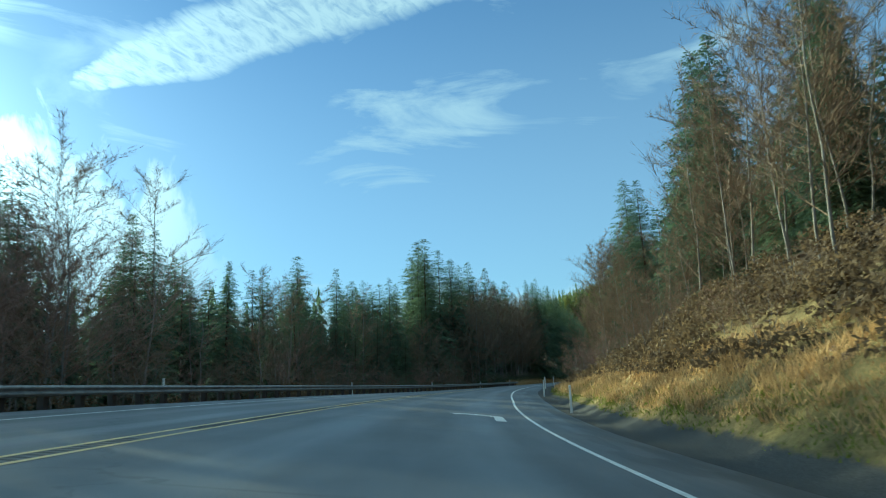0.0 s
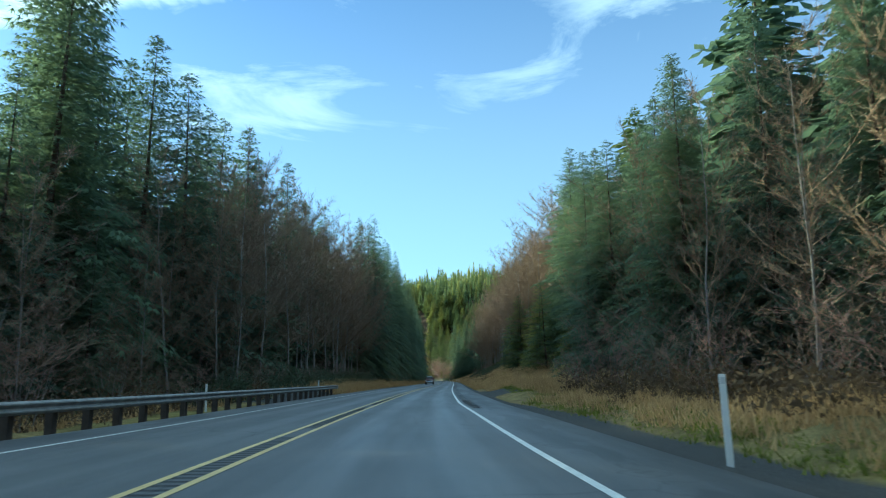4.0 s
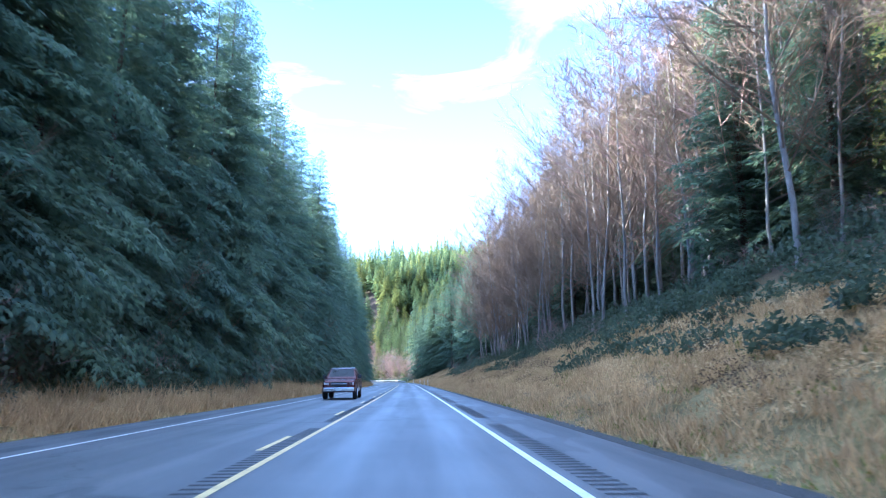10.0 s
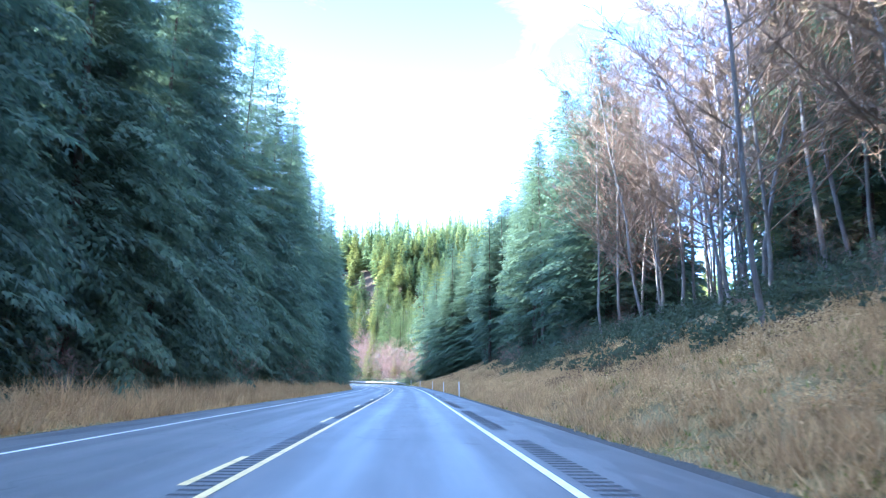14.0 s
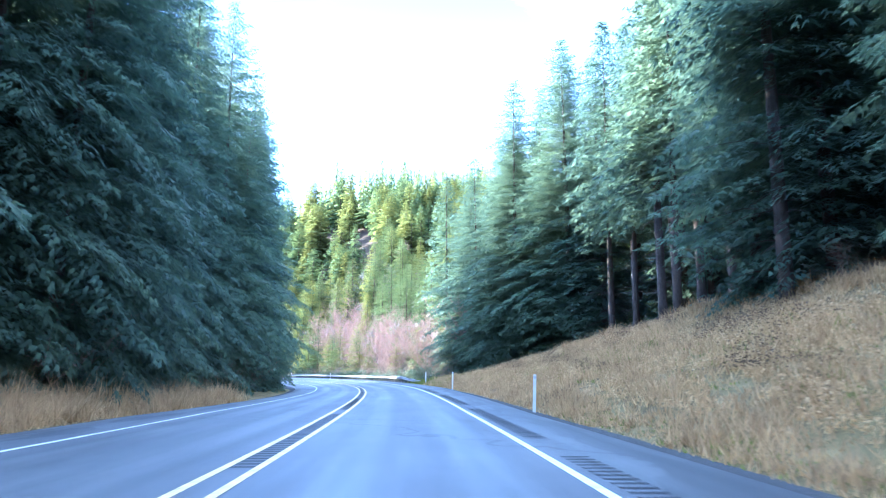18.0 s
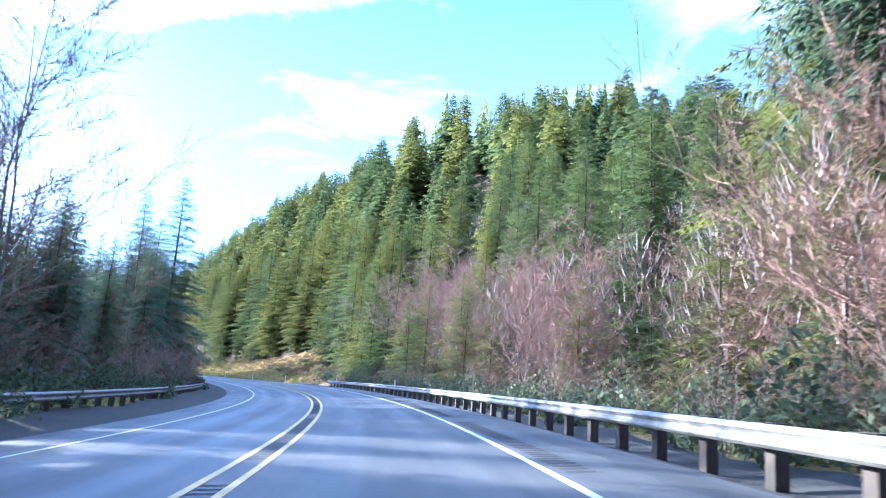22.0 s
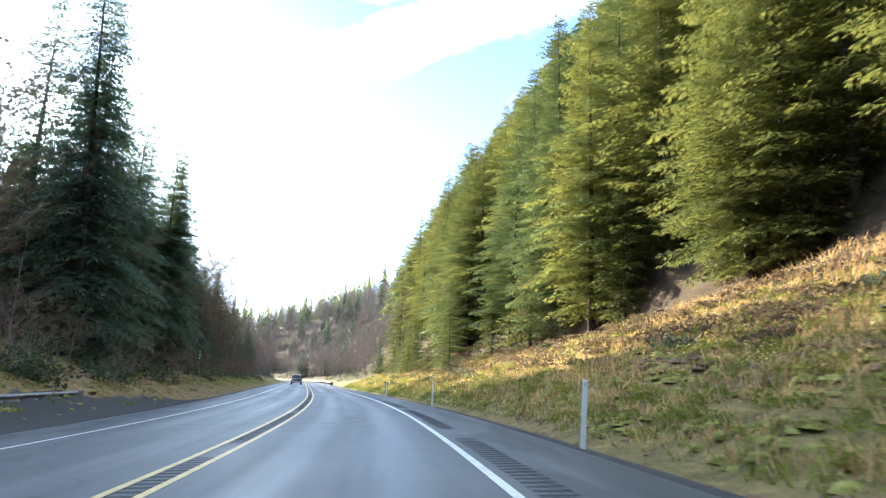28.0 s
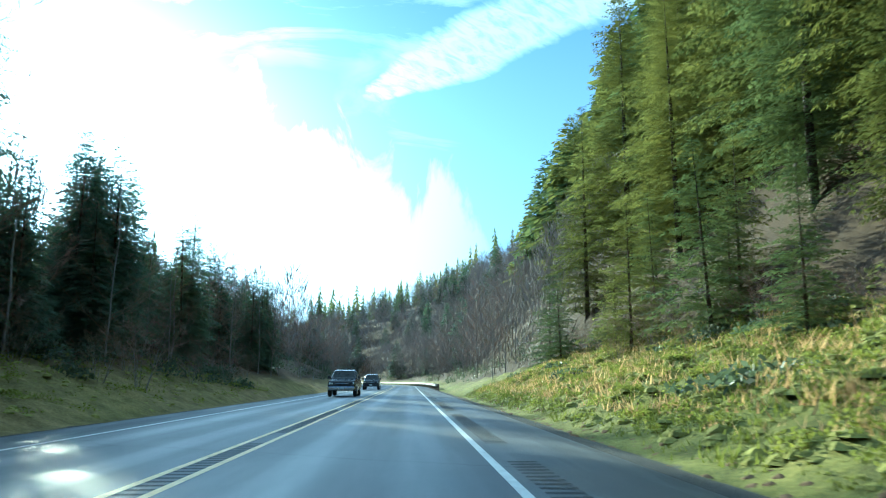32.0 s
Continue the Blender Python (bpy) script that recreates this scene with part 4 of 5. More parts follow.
plant(fir, 163, 200, 23, 30, 9, 25, 30)
plant(shrub, 690, 765, 14.5, 19, 24, 1.5, 3)
for name, placed in masses.items():
    join_mass(name, placed, {"fir_forest": "dark green firs standing deep in the forest", "sunlit_forest": "yellow-green firs covering the slope, sunlight in their colour",
                             "alder_thicket": "leafless grey alders deep in the wood", "reddish_thicket": "leafless reddish-twigged trees deep in the wood"}[name])

# ---- far woods ----


def woods(name, regions, seed, mats, label):
    """Far conifers as one sheet of small crowns: tiers of ragged drooping boughs."""
    r = random.Random(seed)
    v, f, kind = [], [], []
    for s0, s1, u0, u1, count, low, high in regions:
        for _ in range(count):
            s, u = r.uniform(s0, s1), r.uniform(u0, u1)
            p, h = spot(s, u, 0.5), r.uniform(low, high) * (1.25 if r.random() < 0.12 else 1)
            w, mat = h * r.uniform(0.16, 0.24), r.randrange(len(mats))
            for t in range(10):
                k = t / 10
                z, rad = h * (0.08 + 0.92 * k), w * (1 - k) ** 0.85 + 0.12
                n = 7 if t < 6 else 5
                turn = r.uniform(0, 6.283)
                for b in range(n):
                    a = turn + b * 6.283 / n + r.uniform(-0.3, 0.3)
                    d = Vector((math.cos(a), math.sin(a), 0))
                    reach = rad * r.uniform(0.6, 1.25)
                    sd = Vector((-d.y, d.x, 0)) * rad * 0.30
                    i = len(v)
                    c = p + Vector((0, 0, z + h * r.uniform(-0.02, 0.03)))
                    tip = c + d * reach * 0.75 - Vector((0, 0, h * 0.03))
                    v.extend((c + Vector((0, 0, h * 0.05)), tip - sd, tip + d * reach * 0.3 - Vector((0, 0, h * r.uniform(0.0, 0.04))), tip + sd))
                    f.append((i, i + 1, i + 2, i + 3))
                    kind.append(mat)
    me = mesh_of(name, v, f)
    for m in mats:
        me.materials.append(m)
    me.polygons.foreach_set("material_index", kind)
    return tagged(new(name, me), label, "woods", kind="stuff")


# far_woods has sunlight in its needle colours; dark_woods uses plain FIR.
woods("far_woods", [(400, 610, 66, 240, 1000, 11, 16), (610, 660, 60, 250, 320, 13, 20), (660, 900, 60, 250, 1000, 16, 24), (900, 1180, 70, 220, 420, 15, 24)], 3, [SUNLIT_FIR, HALF_LIT_FIR, HALF_LIT_FIR], "conifer forest covering the hillside, sunlight in its colour")
woods("dark_woods", [(-100, 430, -170, -75, 420, 18, 26), (-60, 430, 60, 140, 420, 22, 30), (430, 1000, -160, -45, 420, 14, 22)], 4, [FIR], "dark conifer forest behind the roadside trees")


def bare_woods(name, regions, seed, mat, label):
    """Far leafless woods: domes of fine upward strokes over short stems."""
    r = random.Random(seed)
    v, f = [], []
    for s0, s1, u0, u1, count, low, high in regions:
        for _ in range(count):
            p, h = spot(r.uniform(s0, s1), r.uniform(u0, u1), 0.3), r.uniform(low, high)
            w = h * 0.26
            for t in range(130):
                a, k = r.uniform(0, 6.283), r.random() ** 0.6
                rad = w * math.sqrt(r.random()) * math.sin(math.pi * (0.12 + 0.85 * k))
                c = p + Vector((math.cos(a) * rad, math.sin(a) * rad, h * k * 0.9))
                d = Vector((math.cos(a) * 0.4 + r.uniform(-0.3, 0.3), math.sin(a) * 0.4 + r.uniform(-0.3, 0.3), 1)) * h * r.uniform(0.06, 0.14)
                q = Vector((r.uniform(-1, 1), r.uniform(-1, 1), 0)).normalized() * h * 0.0042
                i = len(v)
                v.extend((c - q, c + q, c + d))
                f.append((i, i + 1, i + 2))
    return tagged(new(name, mesh_of(name, v, f, mat)), label, "woods", kind="stuff")


bare_woods("bare_woods", [(780, 1120, 10, 150, 800, 9, 15), (765, 960, 11, 60, 620, 8, 13), (860, 1150, -60, -10, 330, 9, 14), (860, 1150, 10, 60, 330, 9, 14), (1010, 1150, -12, 12, 90, 9, 14), (780, 1060, -110, -10, 450, 9, 15), (480, 620, 14, 40, 160, 7, 12)], 5, FAR_TWIG, "grey-brown leafless woods on the far slopes")


# ---- grass and undergrowth ----
def tufts(name, regions, seed, mat, label, blades=7, wide=0.02):
    r = np.random.default_rng(seed)
    V, F = [], []
    base = 0
    for s0, s1, u0, u1, count, low, high in regions:
        s, u = r.uniform(s0, s1, count), u0 + (u1 - u0) * r.random(count)
        x, y = line(s, u)
        z = lie(s, u)
        n = count * blades
        p = np.repeat(np.stack([x, y, z], -1), blades, 0) + r.normal(0, 0.16, (n, 3)) * (1, 1, 0)
        a, h = r.uniform(0, 6.283, n), r.uniform(low, high, n) * np.repeat(r.uniform(0.5, 1.15, count) * (0.75 + 0.55 * np.sin(s * 0.9 + 2 * np.sin(u * 1.1)) * np.sin(u * 1.7 + s * 0.35)), blades)
        d = np.stack([np.cos(a), np.sin(a), 0 * a], -1)
        sd = np.stack([-d[:, 1], d[:, 0], 0 * a], -1) * (wide * r.uniform(0.6, 1.4, n))[:, None]
        bend = d * (h * r.uniform(0.2, 1.3, n))[:, None]
        up = np.stack([0 * h, 0 * h, h], -1)
        V.append(np.stack([p - sd, p + sd, p + bend + up], 1).reshape(-1, 3))
        i = base + 3 * np.arange(n)
        F.append(np.stack([i, i + 1, i + 2], -1))
        base += 3 * n
    me = mesh_of(name, np.concatenate(V).tolist(), np.concatenate(F).tolist(), mat)
    return tagged(new(name, me), label, "grass", kind="stuff")


tufts("dry_grass", [(0, 62, 7.7, 11, 4200, 0.2, 0.6), (62, 125, 7.7, 13, 3400, 0.25, 0.65), (120, 178, 9.5, 17, 6500, 0.4, 1.1), (156, 182, 7.6, 12, 3500, 0.3, 0.75), (175, 350, 6.95, 14, 25000, 0.2, 0.62), (350, 470, 6.95, 16, 20000, 0.2, 0.62), (175, 470, 6.8, 7.6, 5000, 0.1, 0.3),
                    (155, 440, -9.6, -7.0, 19000, 0.45, 1.15), (580, 650, 7.5, 20, 8000, 0.15, 0.45), (640, 760, 8, 17, 5000, 0.2, 0.5), (110, 155, -12, -9, 800, 0.3, 0.8)], 11, STRAW, "tall dry straw-coloured grass on the verges")
tufts("green_grass", [(-10, 125, 7.3, 8.6, 2400, 0.08, 0.25), (125, 180, 9, 11, 900, 0.08, 0.25), (600, 760, 7.2, 18, 15000, 0.08, 0.3), (486, 590, 8.6, 12, 500, 0.1, 0.3), (458, 486, 7.0, 13, 3000, 0.15, 0.4),
                      (600, 760, -16, -8.8, 3000, 0.1, 0.3), (440, 600, -10.5, -8.8, 900, 0.15, 0.4), (175, 420, 6.8, 7.6, 1500, 0.06, 0.2), (190, 460, 8.5, 13, 2600, 0.15, 0.4)], 12, GREEN_GRASS, "low mossy green grass on the banks")


def brush(name, regions, seed, mat, label, size=0.12, wide=(0.7, 1.6)):
    """Thickets: leaves strewn through mounds."""
    r = np.random.default_rng(seed)
    V, F = [], []
    base = 0
    for s0, s1, u0, u1, mounds, leaves, low, high in regions:
        for _ in range(mounds):
            s, u = r.uniform(s0, s1), r.uniform(u0, u1)
            rad = r.uniform(*wide)
            h = r.uniform(low, high)
            d = r.normal(0, 1, (leaves, 3))
            d /= np.linalg.norm(d, axis=1)[:, None]
            d[:, 2] = np.abs(d[:, 2])
            d *= r.uniform(0.55, 1.05, (leaves, 1))
            x, y = line(s, u)
            p = np.array([x, y, lie(s, u)]) + d * (rad, rad, h)
            a, b = r.normal(0, 1, (leaves, 3)), r.normal(0, 1, (leaves, 3))
            a *= size / np.linalg.norm(a, axis=1)[:, None]
            b *= size * 0.6 / np.linalg.norm(b, axis=1)[:, None]
            V.append(np.stack([p - a, p + b, p + a, p - b], 1).reshape(-1, 3))
            i = base + 4 * np.arange(leaves)
            F.append(np.stack([i, i + 1, i + 2, i + 3], -1))
            base += 4 * leaves
    me = mesh_of(name, np.concatenate(V).tolist(), np.concatenate(F).tolist(), mat)
    return tagged(new(name, me), label, "undergrowth", kind="stuff")


brush("brambles", [(130, 260, -13, -9, 200, 260, 0.9, 2.2), (260, 330, -13, -10, 60, 260, 0.8, 1.7), (185, 400, 13, 19.5, 420, 220, 0.5, 1.3), (225, 262, 10.2, 13, 26, 220, 0.4, 0.9), (276, 300, 10.5, 13, 16, 220, 0.4, 0.9), (330, 372, 10.8, 13, 24, 220, 0.4, 0.9), (430, 610, -12, -8.5, 80, 240, 0.8, 1.8),
                   (482, 590, 8.6, 13.5, 210, 260, 0.8, 2.3), (620, 760, -15, -9, 70, 220, 0.6, 1.4), (600, 760, 9, 17, 40, 150, 0.2, 0.6), (790, 960, -30, -9, 120, 120, 0.8, 2.0), (790, 960, 9, 30, 120, 120, 0.8, 2.0), (320, 430, -12, -10, 60, 240, 0.7, 1.5)], 21, BRAMBLE,
      "dark green bramble thickets along the wood's edge")
brush("withered_brambles", [(-10, 60, 9.5, 16, 260, 260, 0.4, 1.1), (560, 625, 9, 15, 90, 220, 0.4, 1.0), (625, 716, 12, 19, 240, 130, 0.15, 0.4), (58, 128, 9.5, 15, 110, 220, 0.7, 1.7), (-10, 135, -13, -8.5, 80, 200, 0.8, 1.8)], 22, RUST_LEAF, "withered brown bramble and leaf litter on the bank", 0.10)
brush("withered_undergrowth", [(170, 300, 8.6, 14, 60, 420, 0.3, 0.8), (300, 465, 9.5, 15, 80, 420, 0.35, 0.9)], 25, RUST_LEAF, "low brown withered undergrowth among the dry grass", 0.035, (0.7, 1.7))
brush("moss_cushions", [(600, 760, 7.6, 17, 1500, 90, 0.12, 0.35), (600, 760, -14, -7.6, 400, 60, 0.12, 0.35), (140, 200, 8.5, 13, 300, 60, 0.1, 0.3)], 23, GREEN_GRASS, "yellow-green moss cushions on the cut bank", 0.05, (0.25, 0.6))
brush("straw_clumps", [(160, 470, 7.9, 14, 1400, 130, 0.25, 0.6), (160, 440, -10.5, -7.6, 900, 110, 0.25, 0.6), (590, 690, 9, 17, 200, 40, 0.15, 0.4)], 24, STRAW, "matted clumps of pale dry grass", 0.045, (0.3, 0.7))

def clods(name, regions, seed, mat, label):
    """Low uneven mounds on the ground."""
    r = np.random.default_rng(seed)
    V, F, base = [], [], 0
    ring = np.linspace(0, 2 * np.pi, 8)[:-1]
    for s0, s1, u0, u1, count, small, big in regions:
        s, u, w = r.uniform(s0, s1, count), r.uniform(u0, u1, count), r.uniform(small, big, count)
        x, y = line(s, u)
        h = w * r.uniform(0.35, 0.75, count)
        c = np.stack([x, y, lie(s, u) - 0.05], -1)
        a = ring[None] + r.uniform(0, 6.283, (count, 1))
        rows = []
        for k, z in ((1.0, 0.0), (0.72, 0.62)):
            q = k * w[:, None] * r.uniform(0.75, 1.25, a.shape)
            rows.append(c[:, None] + np.stack([np.cos(a) * q, np.sin(a) * q, (z * h)[:, None] * r.uniform(0.7, 1.2, a.shape)], -1))
        top = c[:, None] + np.stack([r.uniform(-0.2, 0.2, count) * w, r.uniform(-0.2, 0.2, count) * w, h], -1)[:, None]
        V.append(np.concatenate(rows + [top], 1).reshape(-1, 3))
        n = base + 15 * np.arange(count)[:, None]
        i = np.arange(7)
        j = (i + 1) % 7
        for p, q, t in ((i, j, 7 + j), (i, 7 + j, 7 + i), (7 + i, 7 + j, np.full(7, 14))):
            F.append(np.stack([n + p, n + q, n + t], -1).reshape(-1, 3))
        base += 15 * count
    me = mesh_of(name, np.concatenate(V).tolist(), np.concatenate(F).tolist(), mat)
    return tagged(new(name, me), label, "ground cover", kind="stuff")


clods("mossy_clods", [(612, 762, 7.4, 15, 9000, 0.07, 0.24), (690, 762, 12, 18, 2500, 0.08, 0.26), (600, 760, -14, -7.4, 1500, 0.07, 0.2)], 31, MOSS, "yellow-green mossy clods on the cut bank")
clods("earth_clods", [(606, 700, 10, 19, 6000, 0.07, 0.26), (612, 762, 6.5, 7.5, 1600, 0.05, 0.16), (0, 60, 9, 16, 900, 0.08, 0.24)], 32, EARTH, "brown clods of earth and dead bracken on the bank")

# ---- guard rails ----
PANEL = 3.81


def rail_meshes():
    # W-beam section, across (towards the road +x) and up
    sec = [(0.0, 0.0), (0.02, 0.005), (0.075, 0.05), (0.08, 0.08), (0.03, 0.12), (0.005, 0.155), (0.03, 0.19), (0.08, 0.23), (0.075, 0.26), (0.02, 0.305), (0.0, 0.31)]
    v, f = [], []
    for y in (-PANEL / 2 - 0.05, PANEL / 2 + 0.05):
        for back in (0.0, -0.006):
            v += [(x + back, y, z) for x, z in sec]
    n = len(sec)
    for i in range(n - 1):
        f.append((i, i + 1, 2 * n + i + 1, 2 * n + i))
        f.append((n + i, 3 * n + i, 3 * n + i + 1, n + i + 1))
    f += [(i, n + i, n + i + 1, i + 1) for i in range(n - 1)] + [(2 * n + i, 2 * n + i + 1, 3 * n + i + 1, 3 * n + i) for i in range(n - 1)]
    rail = mesh_of("rail_panel", v, f, ZINC)
    bm = bmesh.new()
    box(bm, (0.20, 0.25, 1.25), (-0.30, 0, 0.08), 0.012)
    box(bm, (0.17, 0.20, 0.34), (-0.12, 0, 0.53), 0.01)
    post = bpy.data.meshes.new("post")
    bm.to_mesh(post)
    bm.free()
    post.materials.append(TIMBER)
    bm = bmesh.new()
    bmesh.ops.create_cone(bm, cap_ends=True, segments=16, radius1=0.16, radius2=0.16, depth=0.32, matrix=Matrix.Translation((0.02, 0, 0.155)))
    cap = bpy.data.meshes.new("end_piece")
    bm.to_mesh(cap)
    bm.free()
    cap.materials.append(ZINC)
    return rail, post, cap


RAIL, POST, CAP = rail_meshes()


def guard_rail(s0, s1, u, label, buried=False):
    """A run of panels and posts; buried: its first panels flare out and dip into the ground."""
    side = 1 if u < 0 else -1
    thing = tagged(new("guardrail"), label, "guardrail", "guardrails")
    thing.matrix_basis = Matrix.Translation(spot((s0 + s1) / 2, u))
    inv = thing.matrix_basis.inverted()
    n = int((s1 - s0) / PANEL)

    def point(s, lift):
        dip = max(0.0, 1 - (s - s0) / (2 * PANEL)) if buried else 0.0
        x, y = line(s, u + math.copysign(1.1, u) * dip * dip)
        z = float(road_z(s, math.copysign(5.2, u))) - 0.12 - 0.03 * max(0, abs(u) - 6.6)
        return Vector((float(x), float(y), z + lift - 0.42 * dip))

    def at(s, lift):
        a, b = point(s - PANEL / 2, lift), point(s + PANEL / 2, lift)
        d = (b - a).normalized()
        if side < 0:
            d = -d
        across = d.cross(Vector((0, 0, 1))).normalized()
        turn = Matrix((across, d, across.cross(d))).transposed().to_4x4()
        return inv @ Matrix.Translation((a + b) / 2) @ turn

    for k in range(n):
        s = s0 + (k + 0.5) * PANEL
        part("rail_panel", RAIL, None, thing, "", at(s, 0.50))
        for q in (-0.25, 0.25):
            part("post", POST, None, thing, "", at(s + q * PANEL, 0.12))
    for s in (s0 + n * PANEL,) if buried else (s0, s0 + n * PANEL):
        part("end_piece", CAP, None, thing, "", at(s, 0.50))
    return thing


guard_rail(-60, 154, -6.6, "galvanised steel guardrail on dark timber posts")
guard_rail(477, 577, 6.7, "galvanised steel guardrail on dark timber posts by the drop", True)
guard_rail(497, 647, -8.4, "galvanised steel guardrail on dark timber posts round the bend")
guard_rail(800, 960, 6.4, "galvanised steel guardrail at the far bend")


# ---- delineator posts ----
def marker_post(s, u, lift=0.0):
    thing = tagged(new("marker_post"), "slim white plastic roadside marker post", "marker post", "marker posts")
    thing.matrix_basis = Matrix.Translation(spot(s, u)) @ Matrix.Rotation(heading(s) + dice.uniform(-0.1, 0.1), 4, "Z") @ pose(0, 0, 0, dice.uniform(-2, 2), dice.uniform(-2, 2))
    part("blade", box(bmesh.new(), (0.10, 0.022, 1.45), (0, 0, 0.525), 0.008), PLASTIC, thing)
    part("reflector", box(bmesh.new(), (0.075, 0.006, 0.09), (0, -0.0155, 1.16), 0.002), REFLECTOR, thing, "silver reflector")


for s in (34, 56, 79, 98, 369, 394, 420, 447, 603, 629, 652.5, 677):
    marker_post(s, 6.35)
for s in (472, 544, 575):
    marker_post(s, 7.5)
for s in (30, 60, 90, 121, 150):
    marker_post(s, -7.6)


# ---- flat dark rumble strips and the arrow on the road ----
# Flat dark quads just above the asphalt; the grooves' depth is only colour.
def grooves(name, u0, u1, runs, label, lift=0.0045):
    verts, faces = [], []
    for a, b in runs:
        for s in np.arange(a, b, 0.305):
            i = len(verts)
            for ds, uu in ((0, u0), (0, u1), (0.12, u1), (0.12, u0)):
                x, y = line(s + ds, uu)
                verts.append((float(x), float(y), float(road_z(s + ds, uu)) + lift))
            faces.append((i, i + 1, i + 2, i + 3))
    ob = part(name, mesh_of(name, verts, faces, GROOVE), GROOVE, road, label)
    return tagged(ob, kind="stuff")


grooves("centre_rumble_strip", -0.15, 0.15, [(a, a + 12.5) for a in range(-30, 780, 15)], "dark flat bars drawn as grooves between the centre lines")
grooves("edge_rumble_strip", 4.12, 4.52, [(a, a + 11) for a in range(115, 780, 14)], "dark flat bars drawn as grooves in the shoulder")


def road_arrow(s, u):
    """A long arrow that sends the ending lane over to the left."""
    shape = [(-0.12, -3.2), (0.12, -3.2), (0.10, 0.4), (-0.55, 1.5), (-0.30, 1.75), (-1.25, 2.1), (-1.05, 1.1), (-0.80, 1.3), (-0.12, 0.2)]
    verts = []
    for w, d in ((0.7 * w, 0.8 * d) for w, d in shape):
        x, y = line(s + d, u + w)
        verts.append((float(x), float(y), float(road_z(s + d, u + w)) + 0.006))
    part("lane_arrow", mesh_of("lane_arrow", verts, [(0, 1, 2, 8), (2, 3, 8), (3, 4, 6, 7), (4, 5, 6), (3, 7, 8)], WHITE_PAINT), WHITE_PAINT, road, "white lane-ending arrow")


road_arrow(26.5, 3.3)

# ---- vehicles ----
DARK_PAINT = plain("dark car paint", (0.035, 0.037, 0.042), 0.25, 0.3, 0.1, 2.0, 0.0)
RED_PAINT = plain("dark red car paint", (0.07, 0.018, 0.018), 0.25, 0.3, 0.1, 2.0, 0.0)
GLASS = plain("tinted car glass", (0.02, 0.024, 0.028), 0.08, 0.0, 0.1, 2.0, 0.0)
RUBBER = plain("tyre rubber", (0.02, 0.02, 0.02), 0.85)
CHROME = plain("chrome", (0.6, 0.61, 0.62), 0.18, 1.0, 0.1, 3.0, 0.0)
LENS = plain("lamp lens", (0.75, 0.76, 0.74), 0.15, 0.1, 0.1, 5.0, 0.0)
PLATE = plain("plate", (0.6, 0.62, 0.6), 0.4)


def hull(sections, material, name, parent, label=""):
    """A body lofted through cross-sections (y, half width low, half width high, z low, z high)."""
    bm = bmesh.new()
    rings = []
    for y, w0, w1, z0, z1 in sections:
        zs = z0 + (z1 - z0) * 0.62
        rings.append([bm.verts.new(p) for p in ((-w0 * 0.96, y, z0), (-w0, y, z0 + 0.12), (-w0, y, zs), (-w1, y, z1), (w1, y, z1), (w0, y, zs), (w0, y, z0 + 0.12), (w0 * 0.96, y, z0))])
    for a, b in zip(rings, rings[1:]):
        for k in range(8):
            bm.faces.new((a[k], a[(k + 1) % 8], b[(k + 1) % 8], b[k]))
    bm.faces.new(rings[0])
    bm.faces.new(reversed(rings[-1]))
    bmesh.ops.recalc_face_normals(bm, faces=bm.faces)
    bmesh.ops.bevel(bm, geom=list(bm.edges), offset=0.03, segments=2, affect="EDGES", profile=0.6)
    return part(name, bm, material, parent, label)


def wheel(parent, x, y, r):
    bm = bmesh.new()
    turn = Matrix.Rotation(math.pi / 2, 4, "Y")
    bmesh.ops.create_cone(bm, cap_ends=True, segments=28, radius1=r, radius2=r, depth=0.27, matrix=Matrix.Translation((x, y, r)) @ turn)
    bmesh.ops.bevel(bm, geom=[e for e in bm.edges if len(e.link_faces) == 2 and max(len(f.verts) for f in e.link_faces) > 4], offset=0.05, segments=2, affect="EDGES")
    tyre = part("wheel", bm, RUBBER, parent)
    bm = bmesh.new()
    out = 0.10 if x > 0 else -0.10
    bmesh.ops.create_cone(bm, cap_ends=True, segments=20, radius1=r * 0.62, radius2=r * 0.62, depth=0.10, matrix=Matrix.Translation((x + out, y, r)) @ turn)
    part("rim", bm, CHROME, tyre, "silver wheel rim")


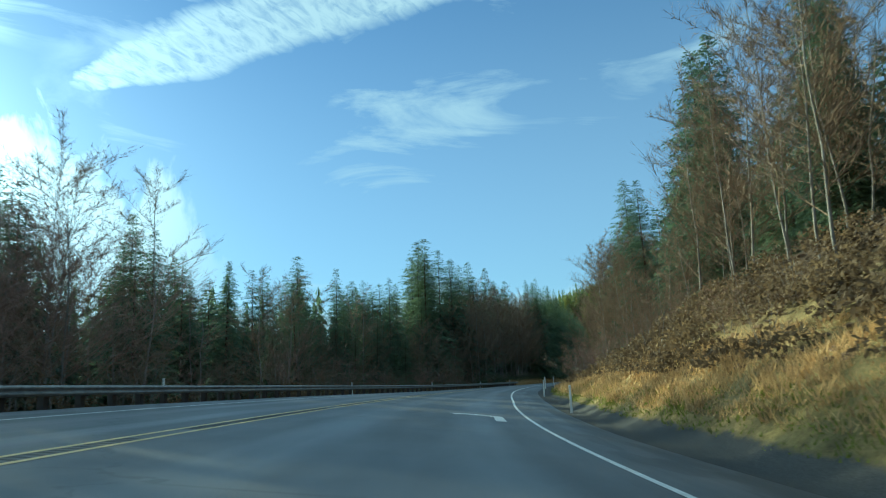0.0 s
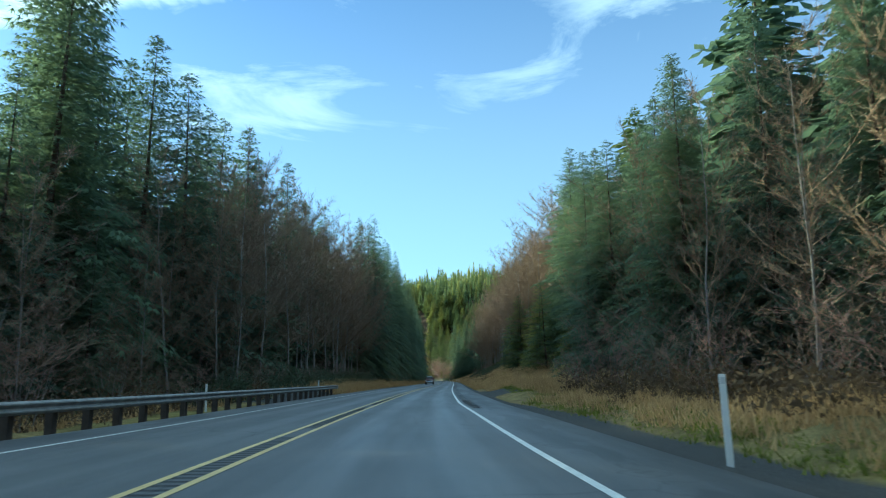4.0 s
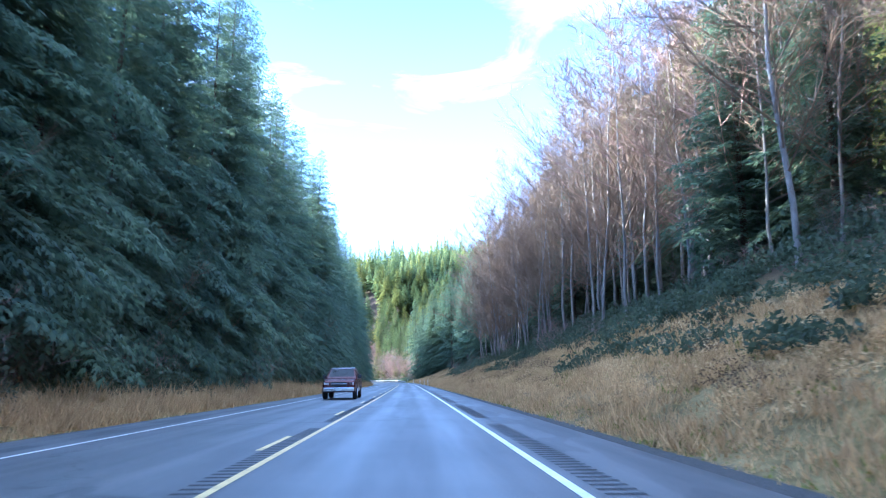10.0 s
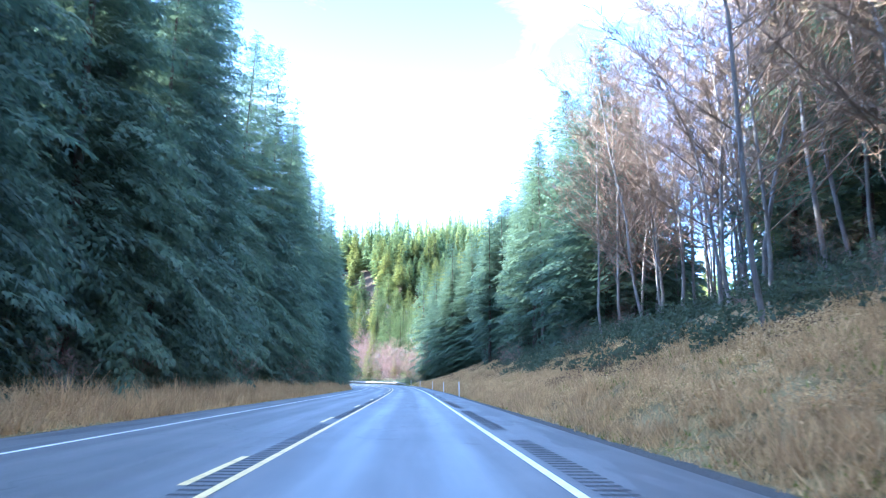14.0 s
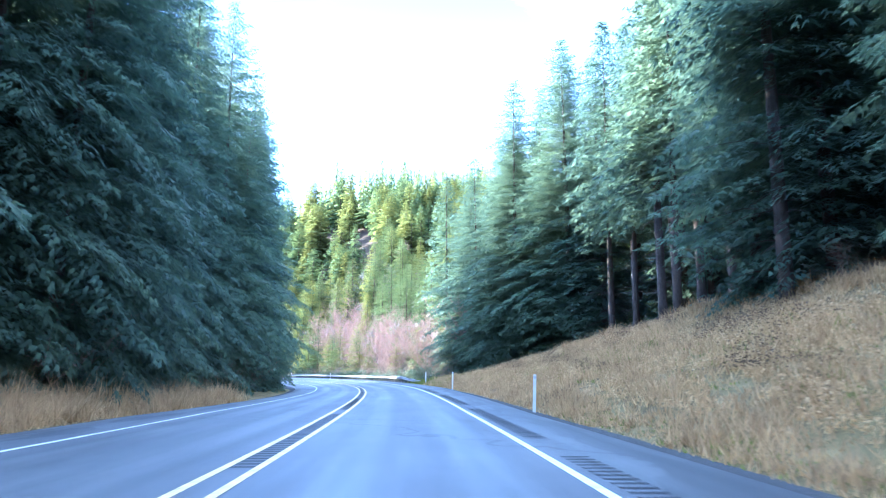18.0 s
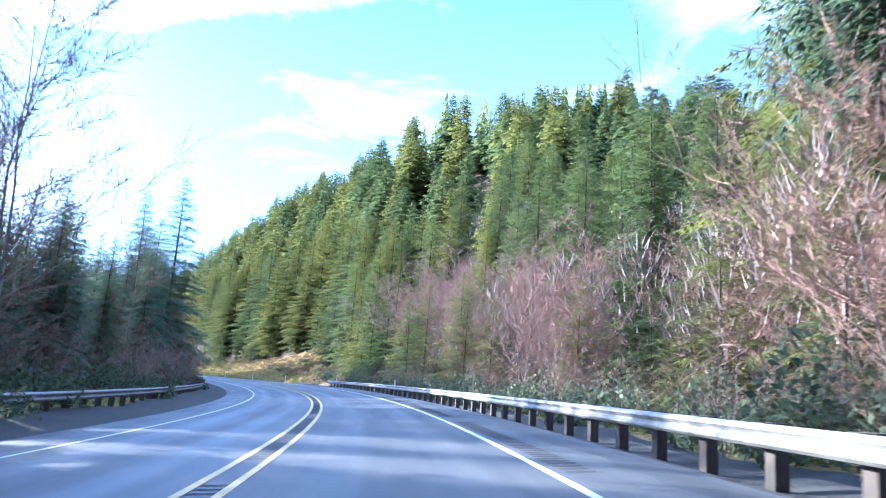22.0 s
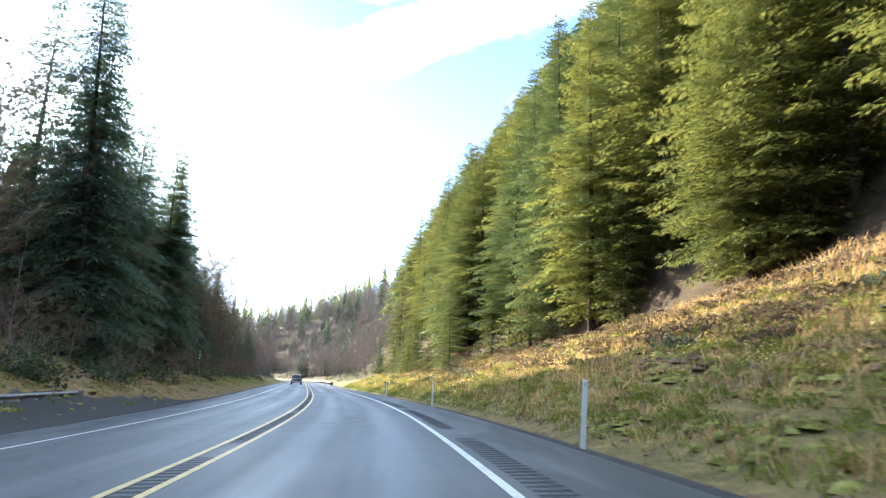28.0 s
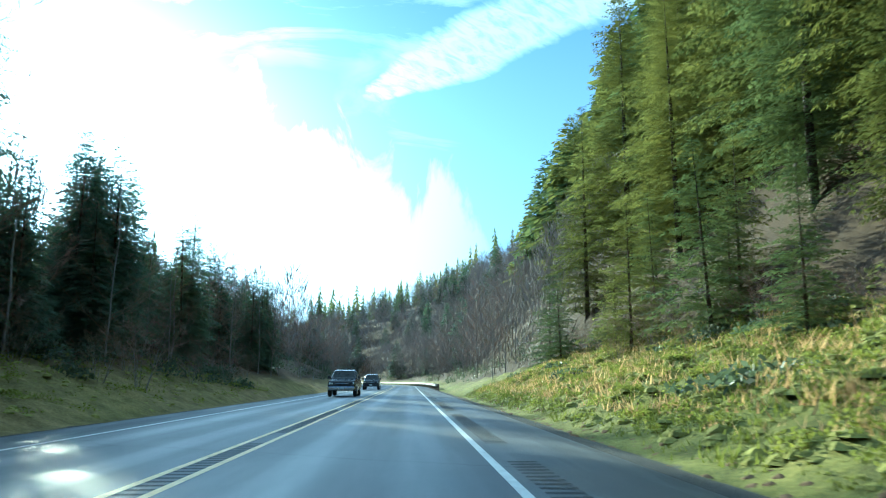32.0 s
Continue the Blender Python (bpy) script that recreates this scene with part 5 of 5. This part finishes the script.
def pickup(s, u, paint, label, suv=False):
    """Comes the other way: its nose points back along the road."""
    car = tagged(new("suv" if suv else "pickup_truck"), label, "car" if suv else "pickup truck")
    x, y = line(s, u)
    car.matrix_basis = Matrix.Translation((float(x), float(y), float(road_z(s, u)) + 0.008)) @ Matrix.Rotation(heading(s), 4, "Z")
    tail = 2.3 if suv else 2.95
    hull([(-2.85, 0.86, 0.80, 0.50, 1.02), (-2.72, 0.98, 0.90, 0.42, 1.14), (-1.35, 1.0, 0.92, 0.42, 1.22), (-1.1, 1.0, 0.95, 0.42, 1.26), (tail - 0.1, 1.0, 0.95, 0.42, 1.24), (tail, 0.97, 0.92, 0.50, 1.20)], paint, "body", car)
    end = 1.95 if suv else 1.05
    cab = hull([(-1.25, 0.93, 0.86, 1.20, 1.27), (-0.45, 0.92, 0.72, 1.20, 1.86), (0.2, 0.92, 0.72, 1.20, 1.93), (end - 0.25, 0.92, 0.72, 1.20, 1.90), (end, 0.92, 0.76, 1.20, 1.36)], paint, "cab", car)
    bm = bmesh.new()
    vs = [bm.verts.new(p) for p in ((-0.80, -1.22, 1.29), (0.80, -1.22, 1.29), (0.68, -0.50, 1.84), (-0.68, -0.50, 1.84))]
    bm.faces.new(vs)
    bmesh.ops.solidify(bm, geom=bm.faces[:], thickness=0.02)
    part("windscreen", bm, GLASS, cab, "tinted windscreen")
    for sx in (-1, 1):
        part("side_window", box(bmesh.new(), (0.02, 1.25, 0.40), (sx * 0.855, 0.1, 1.56), 0.006, Matrix.Rotation(-sx * 0.24, 4, "Y")), GLASS, cab, "tinted side window")
        mirror = box(bmesh.new(), (0.20, 0.10, 0.22), (sx * 1.10, -0.85, 1.36), 0.03)
        part("mirror", mirror, DARK_PAINT, car, "black door mirror")
        part("headlight", box(bmesh.new(), (0.34, 0.10, 0.17), (sx * 0.72, -2.80, 0.93), 0.03), LENS, car, "clear headlight")
        part("fog_lamp", box(bmesh.new(), (0.16, 0.06, 0.10), (sx * 0.70, -2.86, 0.58), 0.02), LENS, car)
        for wy in (-1.85, 1.55):
            wheel(car, sx * 0.90, wy, 0.40)
    part("grille", box(bmesh.new(), (0.98, 0.10, 0.26), (0, -2.83, 0.90), 0.03), GROOVE, car, "black grille")
    grille_bar = box(bmesh.new(), (0.98, 0.06, 0.05), (0, -2.885, 0.92), 0.012)
    part("grille_bar", grille_bar, CHROME, car, "chrome grille bar")
    part("bumper", box(bmesh.new(), (1.86, 0.22, 0.24), (0, -2.86, 0.60), 0.05), CHROME if not suv else DARK_PAINT, car, "front bumper")
    part("number_plate", box(bmesh.new(), (0.31, 0.012, 0.155), (0, -2.985, 0.61), 0.004), PLATE, car, "plain number plate")


pickup(266, -2.0, RED_PAINT, "dark red pickup truck coming the other way on the straight")
pickup(758, -2.0, DARK_PAINT, "black pickup truck coming the other way with a chrome bumper")
pickup(797, -2.0, DARK_PAINT, "dark grey car following the black pickup truck", True)

# ---- mile marker, gate ----
SIGN_GREEN = plain("sign green", (0.02, 0.17, 0.09), 0.4, 0, 0.12, 4.0, 0.02)
GATE_RED = plain("red gate paint", (0.42, 0.03, 0.03), 0.5, 0, 0.2)


def mile_marker(s, u):
    thing = tagged(new("mile_marker"), "small green mile marker sign on a steel post", "road sign")
    thing.matrix_basis = Matrix.Translation(spot(s, u)) @ Matrix.Rotation(heading(s), 4, "Z")
    part("post", box(bmesh.new(), (0.06, 0.045, 2.5), (0, 0, 1.0), 0.008), ZINC, thing)
    plate = part("plate", box(bmesh.new(), (0.32, 0.008, 0.92), (0, -0.03, 1.95), 0.003), SIGN_GREEN, thing, "green plate")
    for k, (w, h) in enumerate(((0.20, 0.08), (0.14, 0.20), (0.14, 0.20))):
        part("legend_bar", box(bmesh.new(), (w, 0.004, h), (0, -0.037, 2.28 - 0.27 * k), 0.001), WHITE_PAINT, plate, "white bar")


def red_gate(s, u):
    thing = tagged(new("gate"), "red tubular steel gate across a forest track", "gate")
    thing.matrix_basis = Matrix.Translation(spot(s, u)) @ Matrix.Rotation(heading(s) + 0.35, 4, "Z")
    for x in (-1.7, 1.7):
        part("post", box(bmesh.new(), (0.11, 0.11, 1.2), (x, 0, 0.4), 0.02), GATE_RED, thing)
    for z in (0.45, 0.9):
        v, f = [], []
        tube(v, f, [Vector((-1.7, 0, z)), Vector((1.7, 0, z))], [0.045, 0.045], 10)
        part("bar", mesh_of("bar", v, f, GATE_RED, True), GATE_RED, thing)
    v, f = [], []
    tube(v, f, [Vector((-1.6, 0, 0.9)), Vector((0.2, 0, 0.45))], [0.03, 0.03], 8)
    part("brace", mesh_of("brace", v, f, GATE_RED, True), GATE_RED, thing)


mile_marker(682, -9.8)
red_gate(167, 25)
